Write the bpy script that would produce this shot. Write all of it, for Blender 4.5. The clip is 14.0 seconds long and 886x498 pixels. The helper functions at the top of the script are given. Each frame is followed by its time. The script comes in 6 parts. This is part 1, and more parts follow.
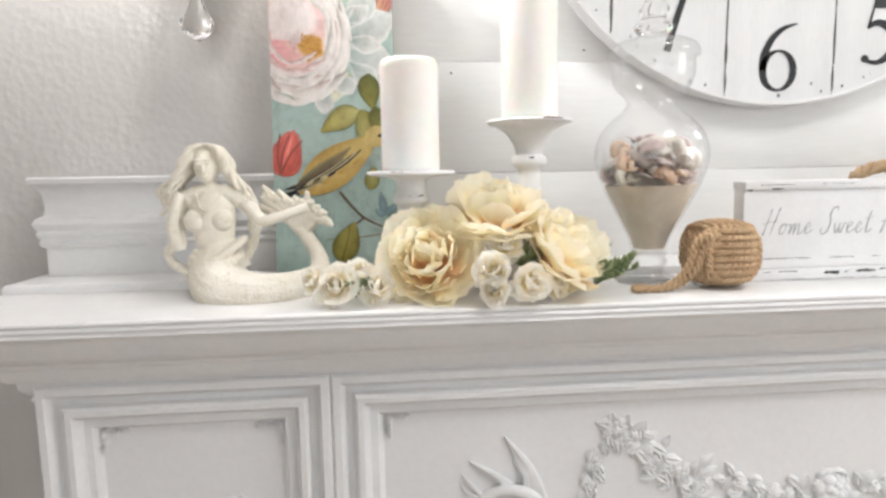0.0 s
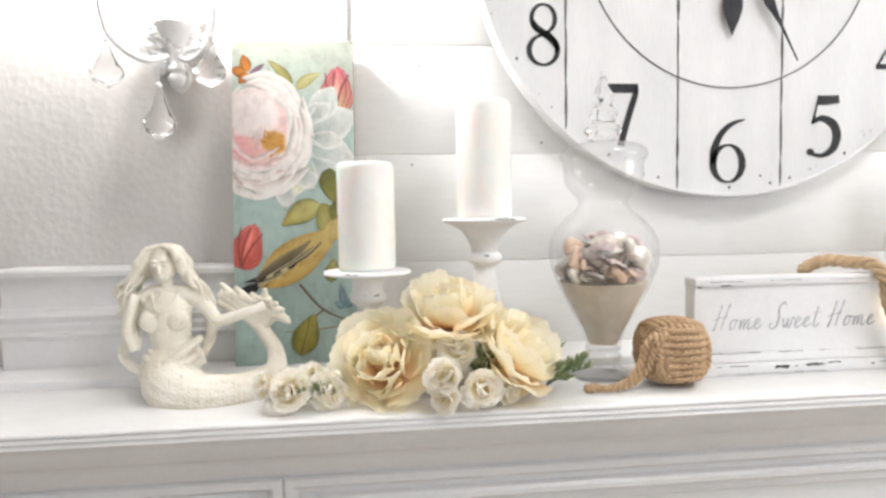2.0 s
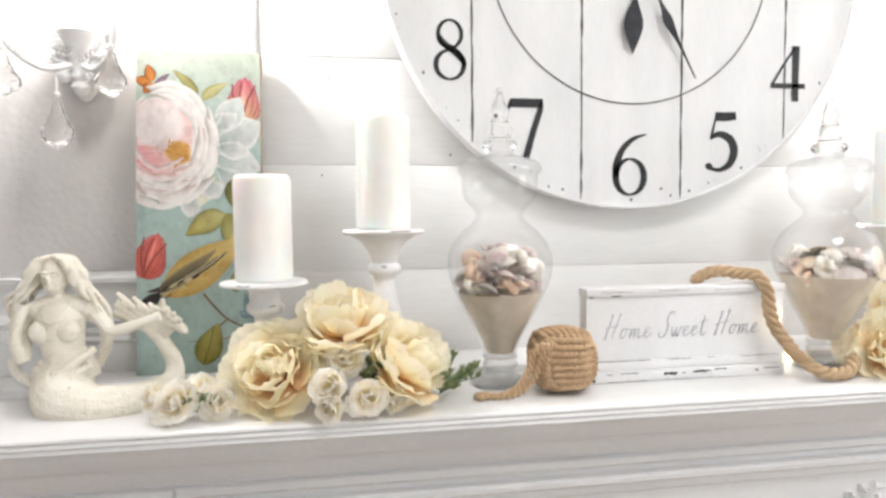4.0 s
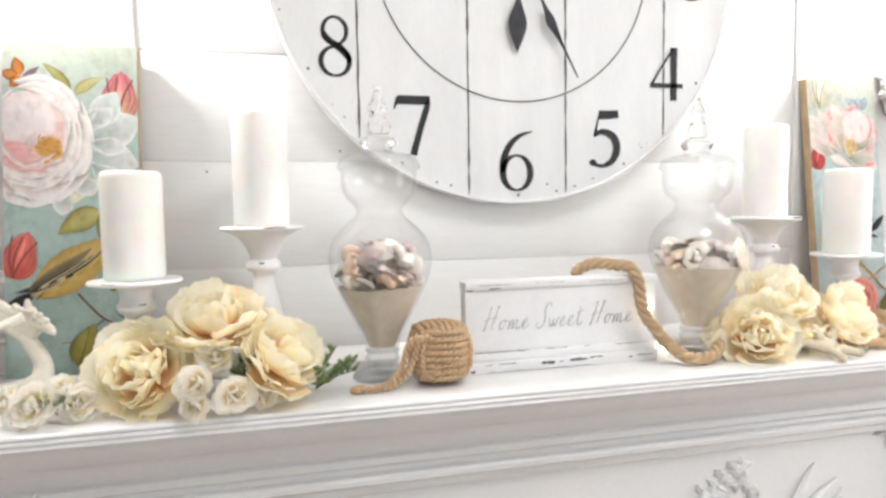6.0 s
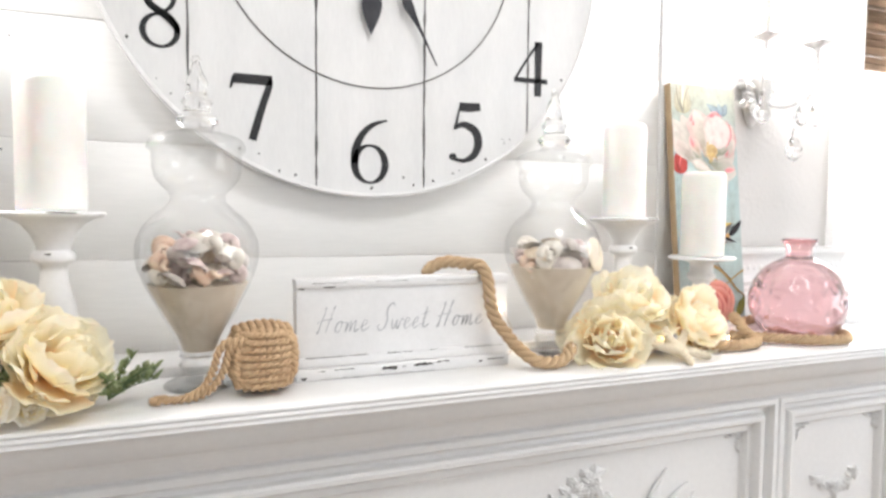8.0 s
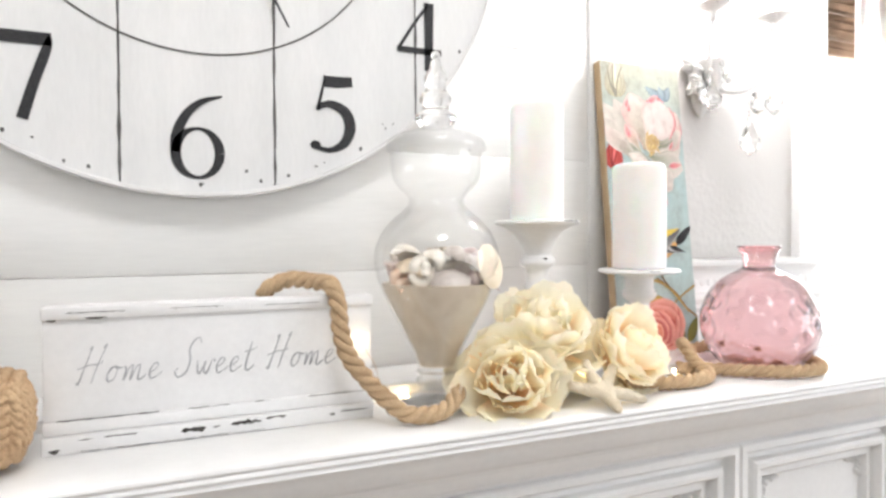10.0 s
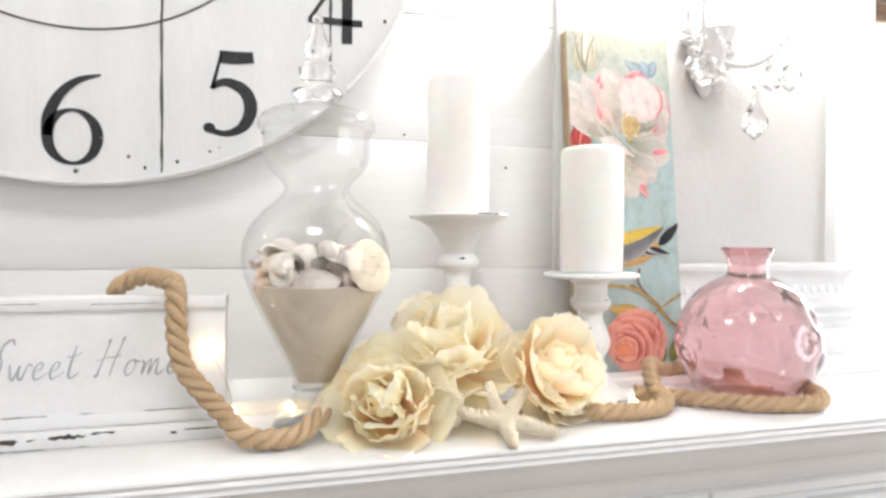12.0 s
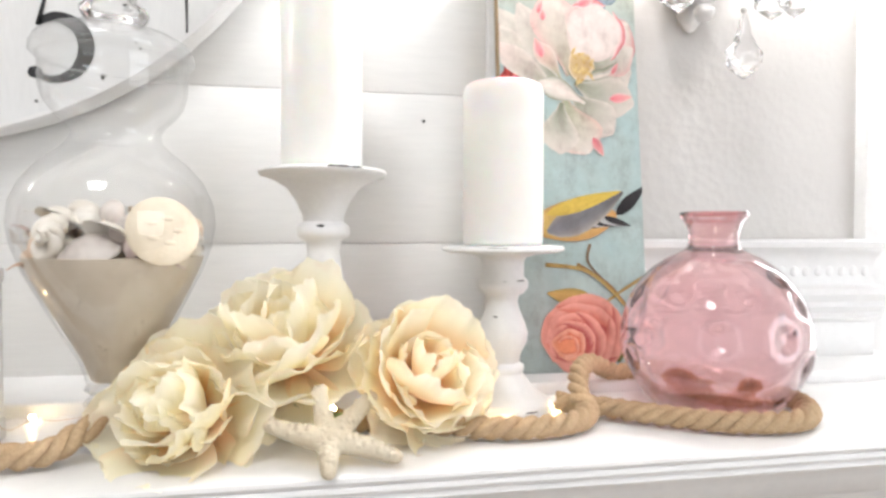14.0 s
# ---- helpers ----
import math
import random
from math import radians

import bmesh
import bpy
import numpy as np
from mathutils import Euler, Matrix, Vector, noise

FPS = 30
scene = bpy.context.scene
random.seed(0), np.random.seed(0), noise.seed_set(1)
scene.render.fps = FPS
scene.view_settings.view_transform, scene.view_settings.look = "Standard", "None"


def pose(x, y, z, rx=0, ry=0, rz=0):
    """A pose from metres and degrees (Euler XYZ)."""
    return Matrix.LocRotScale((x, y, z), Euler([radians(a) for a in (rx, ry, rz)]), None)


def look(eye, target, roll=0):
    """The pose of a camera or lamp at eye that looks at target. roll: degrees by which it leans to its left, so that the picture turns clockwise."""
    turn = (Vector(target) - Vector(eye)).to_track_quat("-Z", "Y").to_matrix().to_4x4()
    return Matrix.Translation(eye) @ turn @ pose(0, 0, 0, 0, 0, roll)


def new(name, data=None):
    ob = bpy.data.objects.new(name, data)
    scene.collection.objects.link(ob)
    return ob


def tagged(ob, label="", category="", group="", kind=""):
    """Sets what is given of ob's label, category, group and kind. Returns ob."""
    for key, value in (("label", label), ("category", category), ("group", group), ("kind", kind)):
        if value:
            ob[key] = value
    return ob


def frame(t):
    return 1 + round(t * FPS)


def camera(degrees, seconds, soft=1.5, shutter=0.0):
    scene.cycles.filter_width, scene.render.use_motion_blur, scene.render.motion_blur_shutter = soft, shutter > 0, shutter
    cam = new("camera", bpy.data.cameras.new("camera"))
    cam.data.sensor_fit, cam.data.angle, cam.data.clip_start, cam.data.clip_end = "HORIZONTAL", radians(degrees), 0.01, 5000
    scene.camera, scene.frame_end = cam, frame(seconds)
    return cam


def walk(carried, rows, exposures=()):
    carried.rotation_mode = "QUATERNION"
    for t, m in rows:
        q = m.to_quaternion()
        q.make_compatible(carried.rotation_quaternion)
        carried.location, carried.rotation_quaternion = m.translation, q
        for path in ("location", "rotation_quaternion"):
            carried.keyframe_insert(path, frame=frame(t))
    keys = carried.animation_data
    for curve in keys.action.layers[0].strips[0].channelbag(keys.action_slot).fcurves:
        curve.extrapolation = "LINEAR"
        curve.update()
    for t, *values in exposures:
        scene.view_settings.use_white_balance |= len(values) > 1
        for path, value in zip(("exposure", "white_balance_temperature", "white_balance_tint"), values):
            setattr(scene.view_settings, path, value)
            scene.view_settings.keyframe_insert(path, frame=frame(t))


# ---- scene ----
cam = camera(71.5, 14.0, 2.8)
PATH = [
    (0, (-0.001, -0.05, 1.558), (0.171, 1.928, 1.311), -1.0),
    (0.5, (0.01, -0.052, 1.587), (0.177, 1.927, 1.352), -1.2),
    (1, (0.013, -0.056, 1.609), (0.213, 1.926, 1.433), -1.3),
    (1.5, (0.024, -0.061, 1.627), (0.239, 1.923, 1.493), -1.2),
    (2, (0.041, -0.058, 1.636), (0.26, 1.926, 1.519), -0.9),
    (2.5, (0.065, -0.062, 1.645), (0.286, 1.923, 1.528), -0.4),
    (4.8, (0.178, -0.106, 1.65), (0.541, 1.858, 1.535), -0.9),
    (5, (0.188, -0.11, 1.649), (0.563, 1.851, 1.533), -0.9),
    (5.5, (0.222, -0.114, 1.648), (0.672, 1.831, 1.525), -0.5),
    (6, (0.238, -0.121, 1.648), (0.709, 1.818, 1.519), -0.9),
    (6.5, (0.259, -0.129, 1.646), (0.762, 1.802, 1.515), -0.9),
    (7, (0.282, -0.132, 1.644), (0.83, 1.787, 1.514), -0.7),
    (7.5, (0.325, -0.126, 1.641), (0.946, 1.772, 1.513), -0.0),
    (8, (0.371, -0.084, 1.627), (1.09, 1.779, 1.518), 0.5),
    (8.2, (0.4, -0.06, 1.625), (1.12, 1.802, 1.515), 0.1),
    (10.3, (0.632, 0.098, 1.6), (1.42, 1.936, 1.572), -0.3),
    (10.5, (0.654, 0.106, 1.604), (1.421, 1.952, 1.555), -0.0),
    (11, (0.732, 0.105, 1.605), (1.416, 1.984, 1.563), 0.3),
    (11.5, (0.793, 0.108, 1.6), (1.381, 2.019, 1.569), -0.0),
    (12, (0.845, 0.116, 1.594), (1.379, 2.043, 1.567), 0.4),
    (12.5, (0.904, 0.145, 1.588), (1.431, 2.074, 1.547), 0.2),
    (13, (0.963, 0.19, 1.587), (1.476, 2.121, 1.512), 0.5),
    (13.5, (1.027, 0.215, 1.579), (1.409, 2.177, 1.532), 0.8),
    (14, (1.068, 0.228, 1.567), (1.409, 2.198, 1.518), 0.1),
]
walk(cam, [(t, look(eye, target, roll)) for t, eye, target, roll in PATH], [(0, 0.58), (1.0, 0.58), (2.5, 0.6), (5, 0.58), (8, 0.57), (14, 0.47)])


# ---- world, sun and large lights ----
world = bpy.data.worlds.new("world")
scene.world = world
world.use_nodes = True
sky = world.node_tree.nodes.new("ShaderNodeTexSky")
sky.sky_type, sky.sun_disc, sky.sun_elevation, sky.sun_rotation = "NISHITA", False, radians(40), radians(60)
world.node_tree.links.new(sky.outputs[0], world.node_tree.nodes["Background"].inputs[0])
world.node_tree.nodes["Background"].inputs[1].default_value = 0.12


def lamp(name, kind, m, power, color, size=0.02, size_y=None):
    data = bpy.data.lights.new(name, kind)
    data.energy, data.color = power, color
    if kind == "AREA":
        data.shape, data.size, data.size_y = "RECTANGLE", size, size_y
    elif kind == "POINT":
        data.shadow_soft_size = size
    ob = new(name, data)
    ob.matrix_world = m
    return ob


DAY = (0.94, 0.96, 1.0)
lamp("window_light", "AREA", look((2.42, 1.052, 1.5), (2.42, -1.0, 1.5)), 40, DAY, 1.0, 1.55)
# Side and front fill, added as daylight from windows out of view.
lamp("side_window_light", "AREA", look((3.12, -0.9, 1.55), (0.6, 0.6, 1.5)), 19, DAY, 1.5, 1.5)
lamp("room_window_light", "AREA", look((-0.2, -3.3, 1.6), (0.5, 0.9, 1.5)), 14, DAY, 2.2, 1.5)

# Overhead fill, added to brighten the shelf; its fixture is never in view.
lamp("ceiling_glow", "AREA", look((0.75, -0.15, 2.615), (0.75, 0.1, 0.0)), 7, (0.97, 0.98, 1.0), 0.4, 0.4)

# ---- materials ----


def nodes_of(name):
    m = bpy.data.materials.new(name)
    m.use_nodes = True
    nt = m.node_tree
    return m, nt, nt.nodes, nt.links, nt.nodes["Principled BSDF"]


def coords(nt, scale):
    tc, mp = nt.nodes.new("ShaderNodeTexCoord"), nt.nodes.new("ShaderNodeMapping")
    mp.inputs["Scale"].default_value = scale if isinstance(scale, tuple) else (scale,) * 3
    nt.links.new(tc.outputs["Object"], mp.inputs["Vector"])
    return mp.outputs["Vector"]


def noise_of(nt, vec, scale, detail=4.0, rough=0.55):
    n = nt.nodes.new("ShaderNodeTexNoise")
    n.inputs["Scale"].default_value, n.inputs["Detail"].default_value, n.inputs["Roughness"].default_value = scale, detail, rough
    nt.links.new(vec, n.inputs["Vector"])
    return n.outputs["Fac"]


def ramp_of(nt, fac, stops):
    r = nt.nodes.new("ShaderNodeValToRGB")
    e = r.color_ramp.elements
    while len(e) < len(stops):
        e.new(0.5)
    for el, (p, c) in zip(e, stops):
        el.position, el.color = p, (*c, 1)
    nt.links.new(fac, r.inputs["Fac"])
    return r.outputs["Color"]


def mixed(nt, fac, a, b, blend="MIX"):
    n = nt.nodes.new("ShaderNodeMix")
    n.data_type, n.blend_type = "RGBA", blend
    for sock, v in ((n.inputs[0], fac), (n.inputs[6], a), (n.inputs[7], b)):
        if isinstance(v, (int, float)):
            sock.default_value = v
        elif isinstance(v, tuple):
            sock.default_value = (*v, 1)
        else:
            nt.links.new(v, sock)
    return n.outputs[2]


def bumped(nt, bsdf, height, strength, distance):
    b = nt.nodes.new("ShaderNodeBump")
    b.inputs["Strength"].default_value, b.inputs["Distance"].default_value = strength, distance
    nt.links.new(height, b.inputs["Height"])
    nt.links.new(b.outputs["Normal"], bsdf.inputs["Normal"])


def stuff(name, c1, c2, rough=0.5, scale=8.0, stretch=(1, 1, 1), bump=0.2, fine=120.0, dist=0.001, metal=0.0, sss=0.0, spots=None):
    """Two-scale mottled surface: broad tone from c1 to c2, fine grain as relief, and optional worn spots (colour, threshold, scale)."""
    m, nt, ns, ln, b = nodes_of(name)
    vec = coords(nt, stretch)
    col = ramp_of(nt, noise_of(nt, vec, scale, 5), [(0.3, c1), (0.7, c2)])
    grain = noise_of(nt, vec, fine, 6, 0.65)
    col = mixed(nt, 0.12, col, ramp_of(nt, grain, [(0.3, (0.55, 0.55, 0.55)), (0.7, (1, 1, 1))]), "MULTIPLY")
    if spots:
        mask = ramp_of(nt, noise_of(nt, vec, spots[2], 6, 0.7), [(spots[1], (0, 0, 0)), (spots[1] + 0.03, (1, 1, 1))])
        col = mixed(nt, mask, col, spots[0])
    ln.new(col, b.inputs["Base Color"])
    b.inputs["Roughness"].default_value, b.inputs["Metallic"].default_value = rough, metal
    if sss:
        b.inputs["Subsurface Weight"].default_value, b.inputs["Subsurface Scale"].default_value = sss, 0.01
    bumped(nt, b, grain, bump, dist)
    return m


def plaster_wall(name):
    m, nt, ns, ln, b = nodes_of(name)
    vec = coords(nt, 1)
    ln.new(ramp_of(nt, noise_of(nt, vec, 1.5, 3), [(0.3, (0.53, 0.51, 0.49)), (0.7, (0.58, 0.56, 0.54))]), b.inputs["Base Color"])
    b.inputs["Roughness"].default_value = 0.42
    v = ns.new("ShaderNodeTexVoronoi")
    v.inputs["Scale"].default_value = 85
    ln.new(vec, v.inputs["Vector"])
    h = mixed(nt, 0.6, v.outputs["Distance"], noise_of(nt, vec, 55, 5, 0.6))
    bumped(nt, b, h, 0.4, 0.0035)
    return m


def thin_glass(name, tint, gloss=0.06, bump=0.0, refract=0.0, edge=0.45, flat=0.07):
    """Thin clear wall: passes light straight through with a tint, reflects by Fresnel."""
    m, nt, ns, ln, b = nodes_of(name)
    ns.remove(b)
    tr, gl, fr, pw, mx = (ns.new("ShaderNode" + k) for k in ("BsdfTransparent", "BsdfGlossy", "LayerWeight", "Math", "MixShader"))
    tr.inputs["Color"].default_value = (*tint, 1)
    gl.inputs["Roughness"].default_value = gloss
    fr.inputs["Blend"].default_value = 0.5
    pw.operation = "POWER"
    pw.inputs[1].default_value = 2.2
    ln.new(fr.outputs["Facing"], pw.inputs[0])
    sc = ns.new("ShaderNodeMath")
    sc.operation = "MULTIPLY_ADD"
    ln.new(pw.outputs[0], sc.inputs[0])
    sc.inputs[1].default_value, sc.inputs[2].default_value = edge, flat
    base = tr.outputs[0]
    nrm = None
    if bump:
        bp = ns.new("ShaderNodeBump")
        bp.inputs["Strength"].default_value, bp.inputs["Distance"].default_value = bump, 0.004
        ln.new(noise_of(nt, coords(nt, 1), 28, 2), bp.inputs["Height"])
        nrm = bp.outputs["Normal"]
        ln.new(nrm, gl.inputs["Normal"])
        ln.new(nrm, fr.inputs["Normal"])
    if refract:
        rf, m2 = ns.new("ShaderNodeBsdfRefraction"), ns.new("ShaderNodeMixShader")
        rf.inputs["Color"].default_value, rf.inputs["IOR"].default_value, rf.inputs["Roughness"].default_value = (*tint, 1), 1.2, 0.02
        if nrm:
            ln.new(nrm, rf.inputs["Normal"])
        m2.inputs[0].default_value = refract
        ln.new(base, m2.inputs[1])
        ln.new(rf.outputs[0], m2.inputs[2])
        base = m2.outputs[0]
    ln.new(sc.outputs[0], mx.inputs[0])
    ln.new(base, mx.inputs[1])
    ln.new(gl.outputs[0], mx.inputs[2])
    ln.new(mx.outputs[0], ns["Material Output"].inputs["Surface"])
    return m


def crystal(name):
    m, nt, ns, ln, b = nodes_of(name)
    b.inputs["Base Color"].default_value = (1, 1, 1, 1)
    b.inputs["Roughness"].default_value, b.inputs["IOR"].default_value, b.inputs["Transmission Weight"].default_value = 0.02, 1.5, 1.0
    return m


def glowing(name, color, strength):
    m, nt, ns, ln, b = nodes_of(name)
    b.inputs["Base Color"].default_value = (0.9, 0.85, 0.75, 1)
    b.inputs["Emission Color"].default_value, b.inputs["Emission Strength"].default_value = (*color, 1), strength
    return m


def petal_skin(name, base, mid, tip, vary=0.06, thin=0.42):
    """Cloth petal: tone along the petal from its foot to its lip, each petal a little different, light shining through."""
    m, nt, ns, ln, b = nodes_of(name)
    a = ns.new("ShaderNodeAttribute")
    a.attribute_name = "along"
    info = ns.new("ShaderNodeObjectInfo")
    add = ns.new("ShaderNodeMath")
    add.operation = "MULTIPLY_ADD"
    ln.new(info.outputs["Random"], add.inputs[0])
    add.inputs[1].default_value = vary * 5
    ln.new(a.outputs["Fac"], add.inputs[2])
    sub = ns.new("ShaderNodeMath")
    sub.operation = "SUBTRACT"
    ln.new(add.outputs[0], sub.inputs[0])
    sub.inputs[1].default_value = vary * 2.5
    col = ramp_of(nt, sub.outputs[0], [(0.3, base), (0.6, mid), (0.95, tip)])
    vec = coords(nt, (1, 1, 1))
    col = mixed(nt, 0.6, col, ramp_of(nt, noise_of(nt, vec, 35, 3), [(0.38, (1.0, 0.86, 0.84)), (0.55, (1, 1, 1))]), "MULTIPLY")
    ln.new(col, b.inputs["Base Color"])
    b.inputs["Roughness"].default_value = 0.75
    b.inputs["Specular IOR Level"].default_value = 0.2
    bumped(nt, b, noise_of(nt, coords(nt, (1, 1, 1)), 160, 3), 0.12, 0.001)
    tl, mx = ns.new("ShaderNodeBsdfTranslucent"), ns.new("ShaderNodeMixShader")
    ln.new(col, tl.inputs["Color"])
    mx.inputs[0].default_value = thin
    ln.new(b.outputs[0], mx.inputs[1])
    ln.new(tl.outputs[0], mx.inputs[2])
    ln.new(mx.outputs[0], ns["Material Output"].inputs["Surface"])
    return m


def print_skin(name):
    """Printed picture: the colours laid into its flat pieces, with a fine canvas grain."""
    m, nt, ns, ln, b = nodes_of(name)
    a = ns.new("ShaderNodeAttribute")
    a.attribute_name = "ink"
    vec = coords(nt, 1)
    g = noise_of(nt, vec, 60, 6, 0.7)
    col = mixed(nt, 0.5, a.outputs["Color"], ramp_of(nt, g, [(0.3, (0.66, 0.66, 0.66)), (0.68, (0.96, 0.96, 0.96))]), "MULTIPLY")
    wash = noise_of(nt, coords(nt, (1, 1, 0.6)), 45, 8, 0.72)
    col = mixed(nt, 0.6, col, ramp_of(nt, wash, [(0.36, (0.7, 0.6, 0.6)), (0.5, (0.97, 0.93, 0.92)), (0.64, (1, 1, 1))]), "MULTIPLY")
    ln.new(col, b.inputs["Base Color"])
    b.inputs["Roughness"].default_value = 0.8
    b.inputs["Specular IOR Level"].default_value = 0.2
    bumped(nt, b, noise_of(nt, vec, 900, 2), 0.15, 0.0005)
    return m


def rope_skin(name, c1, c2):
    m, nt, ns, ln, b = nodes_of(name)
    vec = coords(nt, (1, 1, 1))
    fib = noise_of(nt, vec, 420, 5, 0.7)
    broad = noise_of(nt, vec, 25, 3)
    col = mixed(nt, 0.55, ramp_of(nt, broad, [(0.3, c1), (0.7, c2)]), ramp_of(nt, fib, [(0.3, (0.55, 0.5, 0.45)), (0.65, (1, 1, 1))]), "MULTIPLY")
    ln.new(col, b.inputs["Base Color"])
    b.inputs["Roughness"].default_value = 0.9
    bumped(nt, b, fib, 0.7, 0.002)
    return m


WALL = plaster_wall("greige_textured_plaster")
WHITE = stuff("white_painted_wood", (0.74, 0.735, 0.73), (0.8, 0.795, 0.785), 0.42, 3, (1, 1, 1), 0.12, 90, 0.0008)
PLANK = stuff("white_brushed_plank_paint", (0.77, 0.765, 0.75), (0.83, 0.825, 0.81), 0.5, 4, (0.35, 1, 3), 0.2, 60, 0.0008)
CLEAR = thin_glass("clear_foot_glass", (0.97, 0.975, 0.975), 0.02, edge=0.95)
SHELF = stuff("white_gloss_shelf_paint", (0.77, 0.765, 0.755), (0.82, 0.815, 0.81), 0.3, 5, (1, 1, 1), 0.12, 45, 0.0008)
CEIL = stuff("white_ceiling_paint", (0.78, 0.78, 0.77), (0.82, 0.82, 0.81), 0.8, 3)
FLOOR = stuff("oak_floor", (0.28, 0.2, 0.13), (0.38, 0.28, 0.19), 0.45, 6, (1, 9, 1), 0.2, 60)
CHALK = stuff("chalky_white_distressed_paint", (0.74, 0.735, 0.73), (0.8, 0.795, 0.79), 0.6, 14, (1, 1, 1), 0.3, 140, 0.001)
WORN = stuff("worn_dark_wood", (0.03, 0.027, 0.025), (0.09, 0.08, 0.07), 0.8, 60)
CLOCKFACE = stuff("clock_face_white_wash", (0.7, 0.705, 0.705), (0.79, 0.79, 0.785), 0.6, 5, (3, 1, 0.6), 0.25, 80, 0.001, spots=((0.45, 0.44, 0.43), 0.73, 22))
INK = stuff("black_stencil_paint", (0.012, 0.012, 0.014), (0.03, 0.03, 0.033), 0.7, 30, spots=((0.28, 0.28, 0.28), 0.66, 70))
GAP = stuff("dark_joint", (0.06, 0.058, 0.055), (0.16, 0.155, 0.15), 0.9, 30)
SMUDGE = stuff("grey_rubbed_edge", (0.42, 0.415, 0.41), (0.62, 0.615, 0.61), 0.8, 60)
IRON = stuff("dark_iron", (0.025, 0.025, 0.03), (0.05, 0.05, 0.055), 0.5, 40, metal=0.6)
WAX = stuff("ivory_wax", (0.86, 0.845, 0.81), (0.88, 0.865, 0.835), 0.4, 10, bump=0.03, fine=30, sss=0.35)
WICK = stuff("cotton_wick", (0.5, 0.47, 0.4), (0.6, 0.57, 0.5), 0.9, 80)
LIDGLASS = thin_glass("clear_lid_glass", (0.975, 0.98, 0.98), 0.02, edge=0.5, flat=0.08)
GLASS = thin_glass("clear_glass", (0.992, 0.993, 0.993), 0.02, edge=0.55, flat=0.06)
PINK = thin_glass("pink_glass", (0.965, 0.765, 0.775), 0.02, 0.6, 0.7, 0.8, 0.06)
SAND = stuff("beach_sand", (0.66, 0.575, 0.46), (0.76, 0.68, 0.57), 0.95, 55, (1, 1, 1), 0.9, 700, 0.0014, spots=((0.56, 0.48, 0.38), 0.62, 110))
ROPE = rope_skin("manila_rope", (0.5, 0.35, 0.21), (0.6, 0.44, 0.27))
CORD = rope_skin("jute_cord", (0.54, 0.36, 0.21), (0.64, 0.46, 0.28))
STAR = stuff("dried_starfish_skin", (0.66, 0.56, 0.41), (0.78, 0.7, 0.55), 0.85, 30, (1, 1, 1), 0.9, 380, 0.002)
METALW = stuff("antique_white_metal", (0.77, 0.765, 0.76), (0.84, 0.835, 0.83), 0.45, 25, bump=0.3, fine=150, spots=((0.35, 0.34, 0.33), 0.68, 60))
CRYSTAL = crystal("cut_crystal")
SOLID = crystal("solid_clear_glass")
BULB = glowing("lit_bulb", (1.0, 0.985, 0.985), 590)
LED = glowing("lit_led", (1.0, 0.74, 0.38), 55)
WIRE = stuff("copper_wire", (0.5, 0.3, 0.16), (0.6, 0.38, 0.2), 0.35, 50, metal=0.9)
PRINT = print_skin("floral_print")
BOARD = stuff("tan_board_edge", (0.36, 0.25, 0.14), (0.48, 0.35, 0.21), 0.8, 20)
PEONY = petal_skin("cream_peony_cloth", (1.0, 0.8, 0.54), (1.0, 0.943, 0.73), (1.0, 0.972, 0.84), 0.07, 0.58)
BLUSH = petal_skin("blush_cream_peony_cloth", (1.0, 0.8, 0.57), (1.0, 0.95, 0.75), (1.0, 0.978, 0.86), 0.07, 0.58)
WROSE = petal_skin("ivory_rose_cloth", (0.97, 0.93, 0.62), (1.0, 0.985, 0.9), (1.0, 0.99, 0.95), 0.04, 0.45)
LEAF = petal_skin("green_leaf_cloth", (0.2, 0.26, 0.12), (0.26, 0.34, 0.17), (0.38, 0.44, 0.27), 0.08, 0.2)
STEM = stuff("green_stem", (0.1, 0.16, 0.07), (0.15, 0.2, 0.1), 0.7, 40)
SHELLS = [stuff("shell_mauve", (0.52, 0.39, 0.38), (0.74, 0.63, 0.59), 0.45, 70, bump=0.4, fine=250),
          stuff("shell_sand", (0.62, 0.48, 0.33), (0.8, 0.7, 0.56), 0.45, 70, bump=0.4, fine=250),
          stuff("shell_cream", (0.74, 0.68, 0.59), (0.84, 0.8, 0.73), 0.4, 70, bump=0.4, fine=250),
          stuff("shell_grey", (0.5, 0.44, 0.41), (0.74, 0.69, 0.64), 0.5, 80, bump=0.4, fine=250),
          stuff("shell_orange", (0.62, 0.38, 0.26), (0.8, 0.64, 0.5), 0.45, 70, bump=0.4, fine=250)]
DOLLAR = stuff("sand_dollar_skin", (0.7, 0.6, 0.45), (0.78, 0.69, 0.55), 0.7, 60, bump=0.4, fine=300)
BAMBOO = stuff("bamboo_shade_reeds", (0.16, 0.1, 0.06), (0.3, 0.2, 0.13), 0.7, 12, (1, 1, 6), 0.5, 100)
PANE = thin_glass("window_glass", (0.97, 0.98, 0.98), 0.02)
GREYTEXT = stuff("grey_script_paint", (0.33, 0.335, 0.35), (0.48, 0.485, 0.5), 0.8, 90)


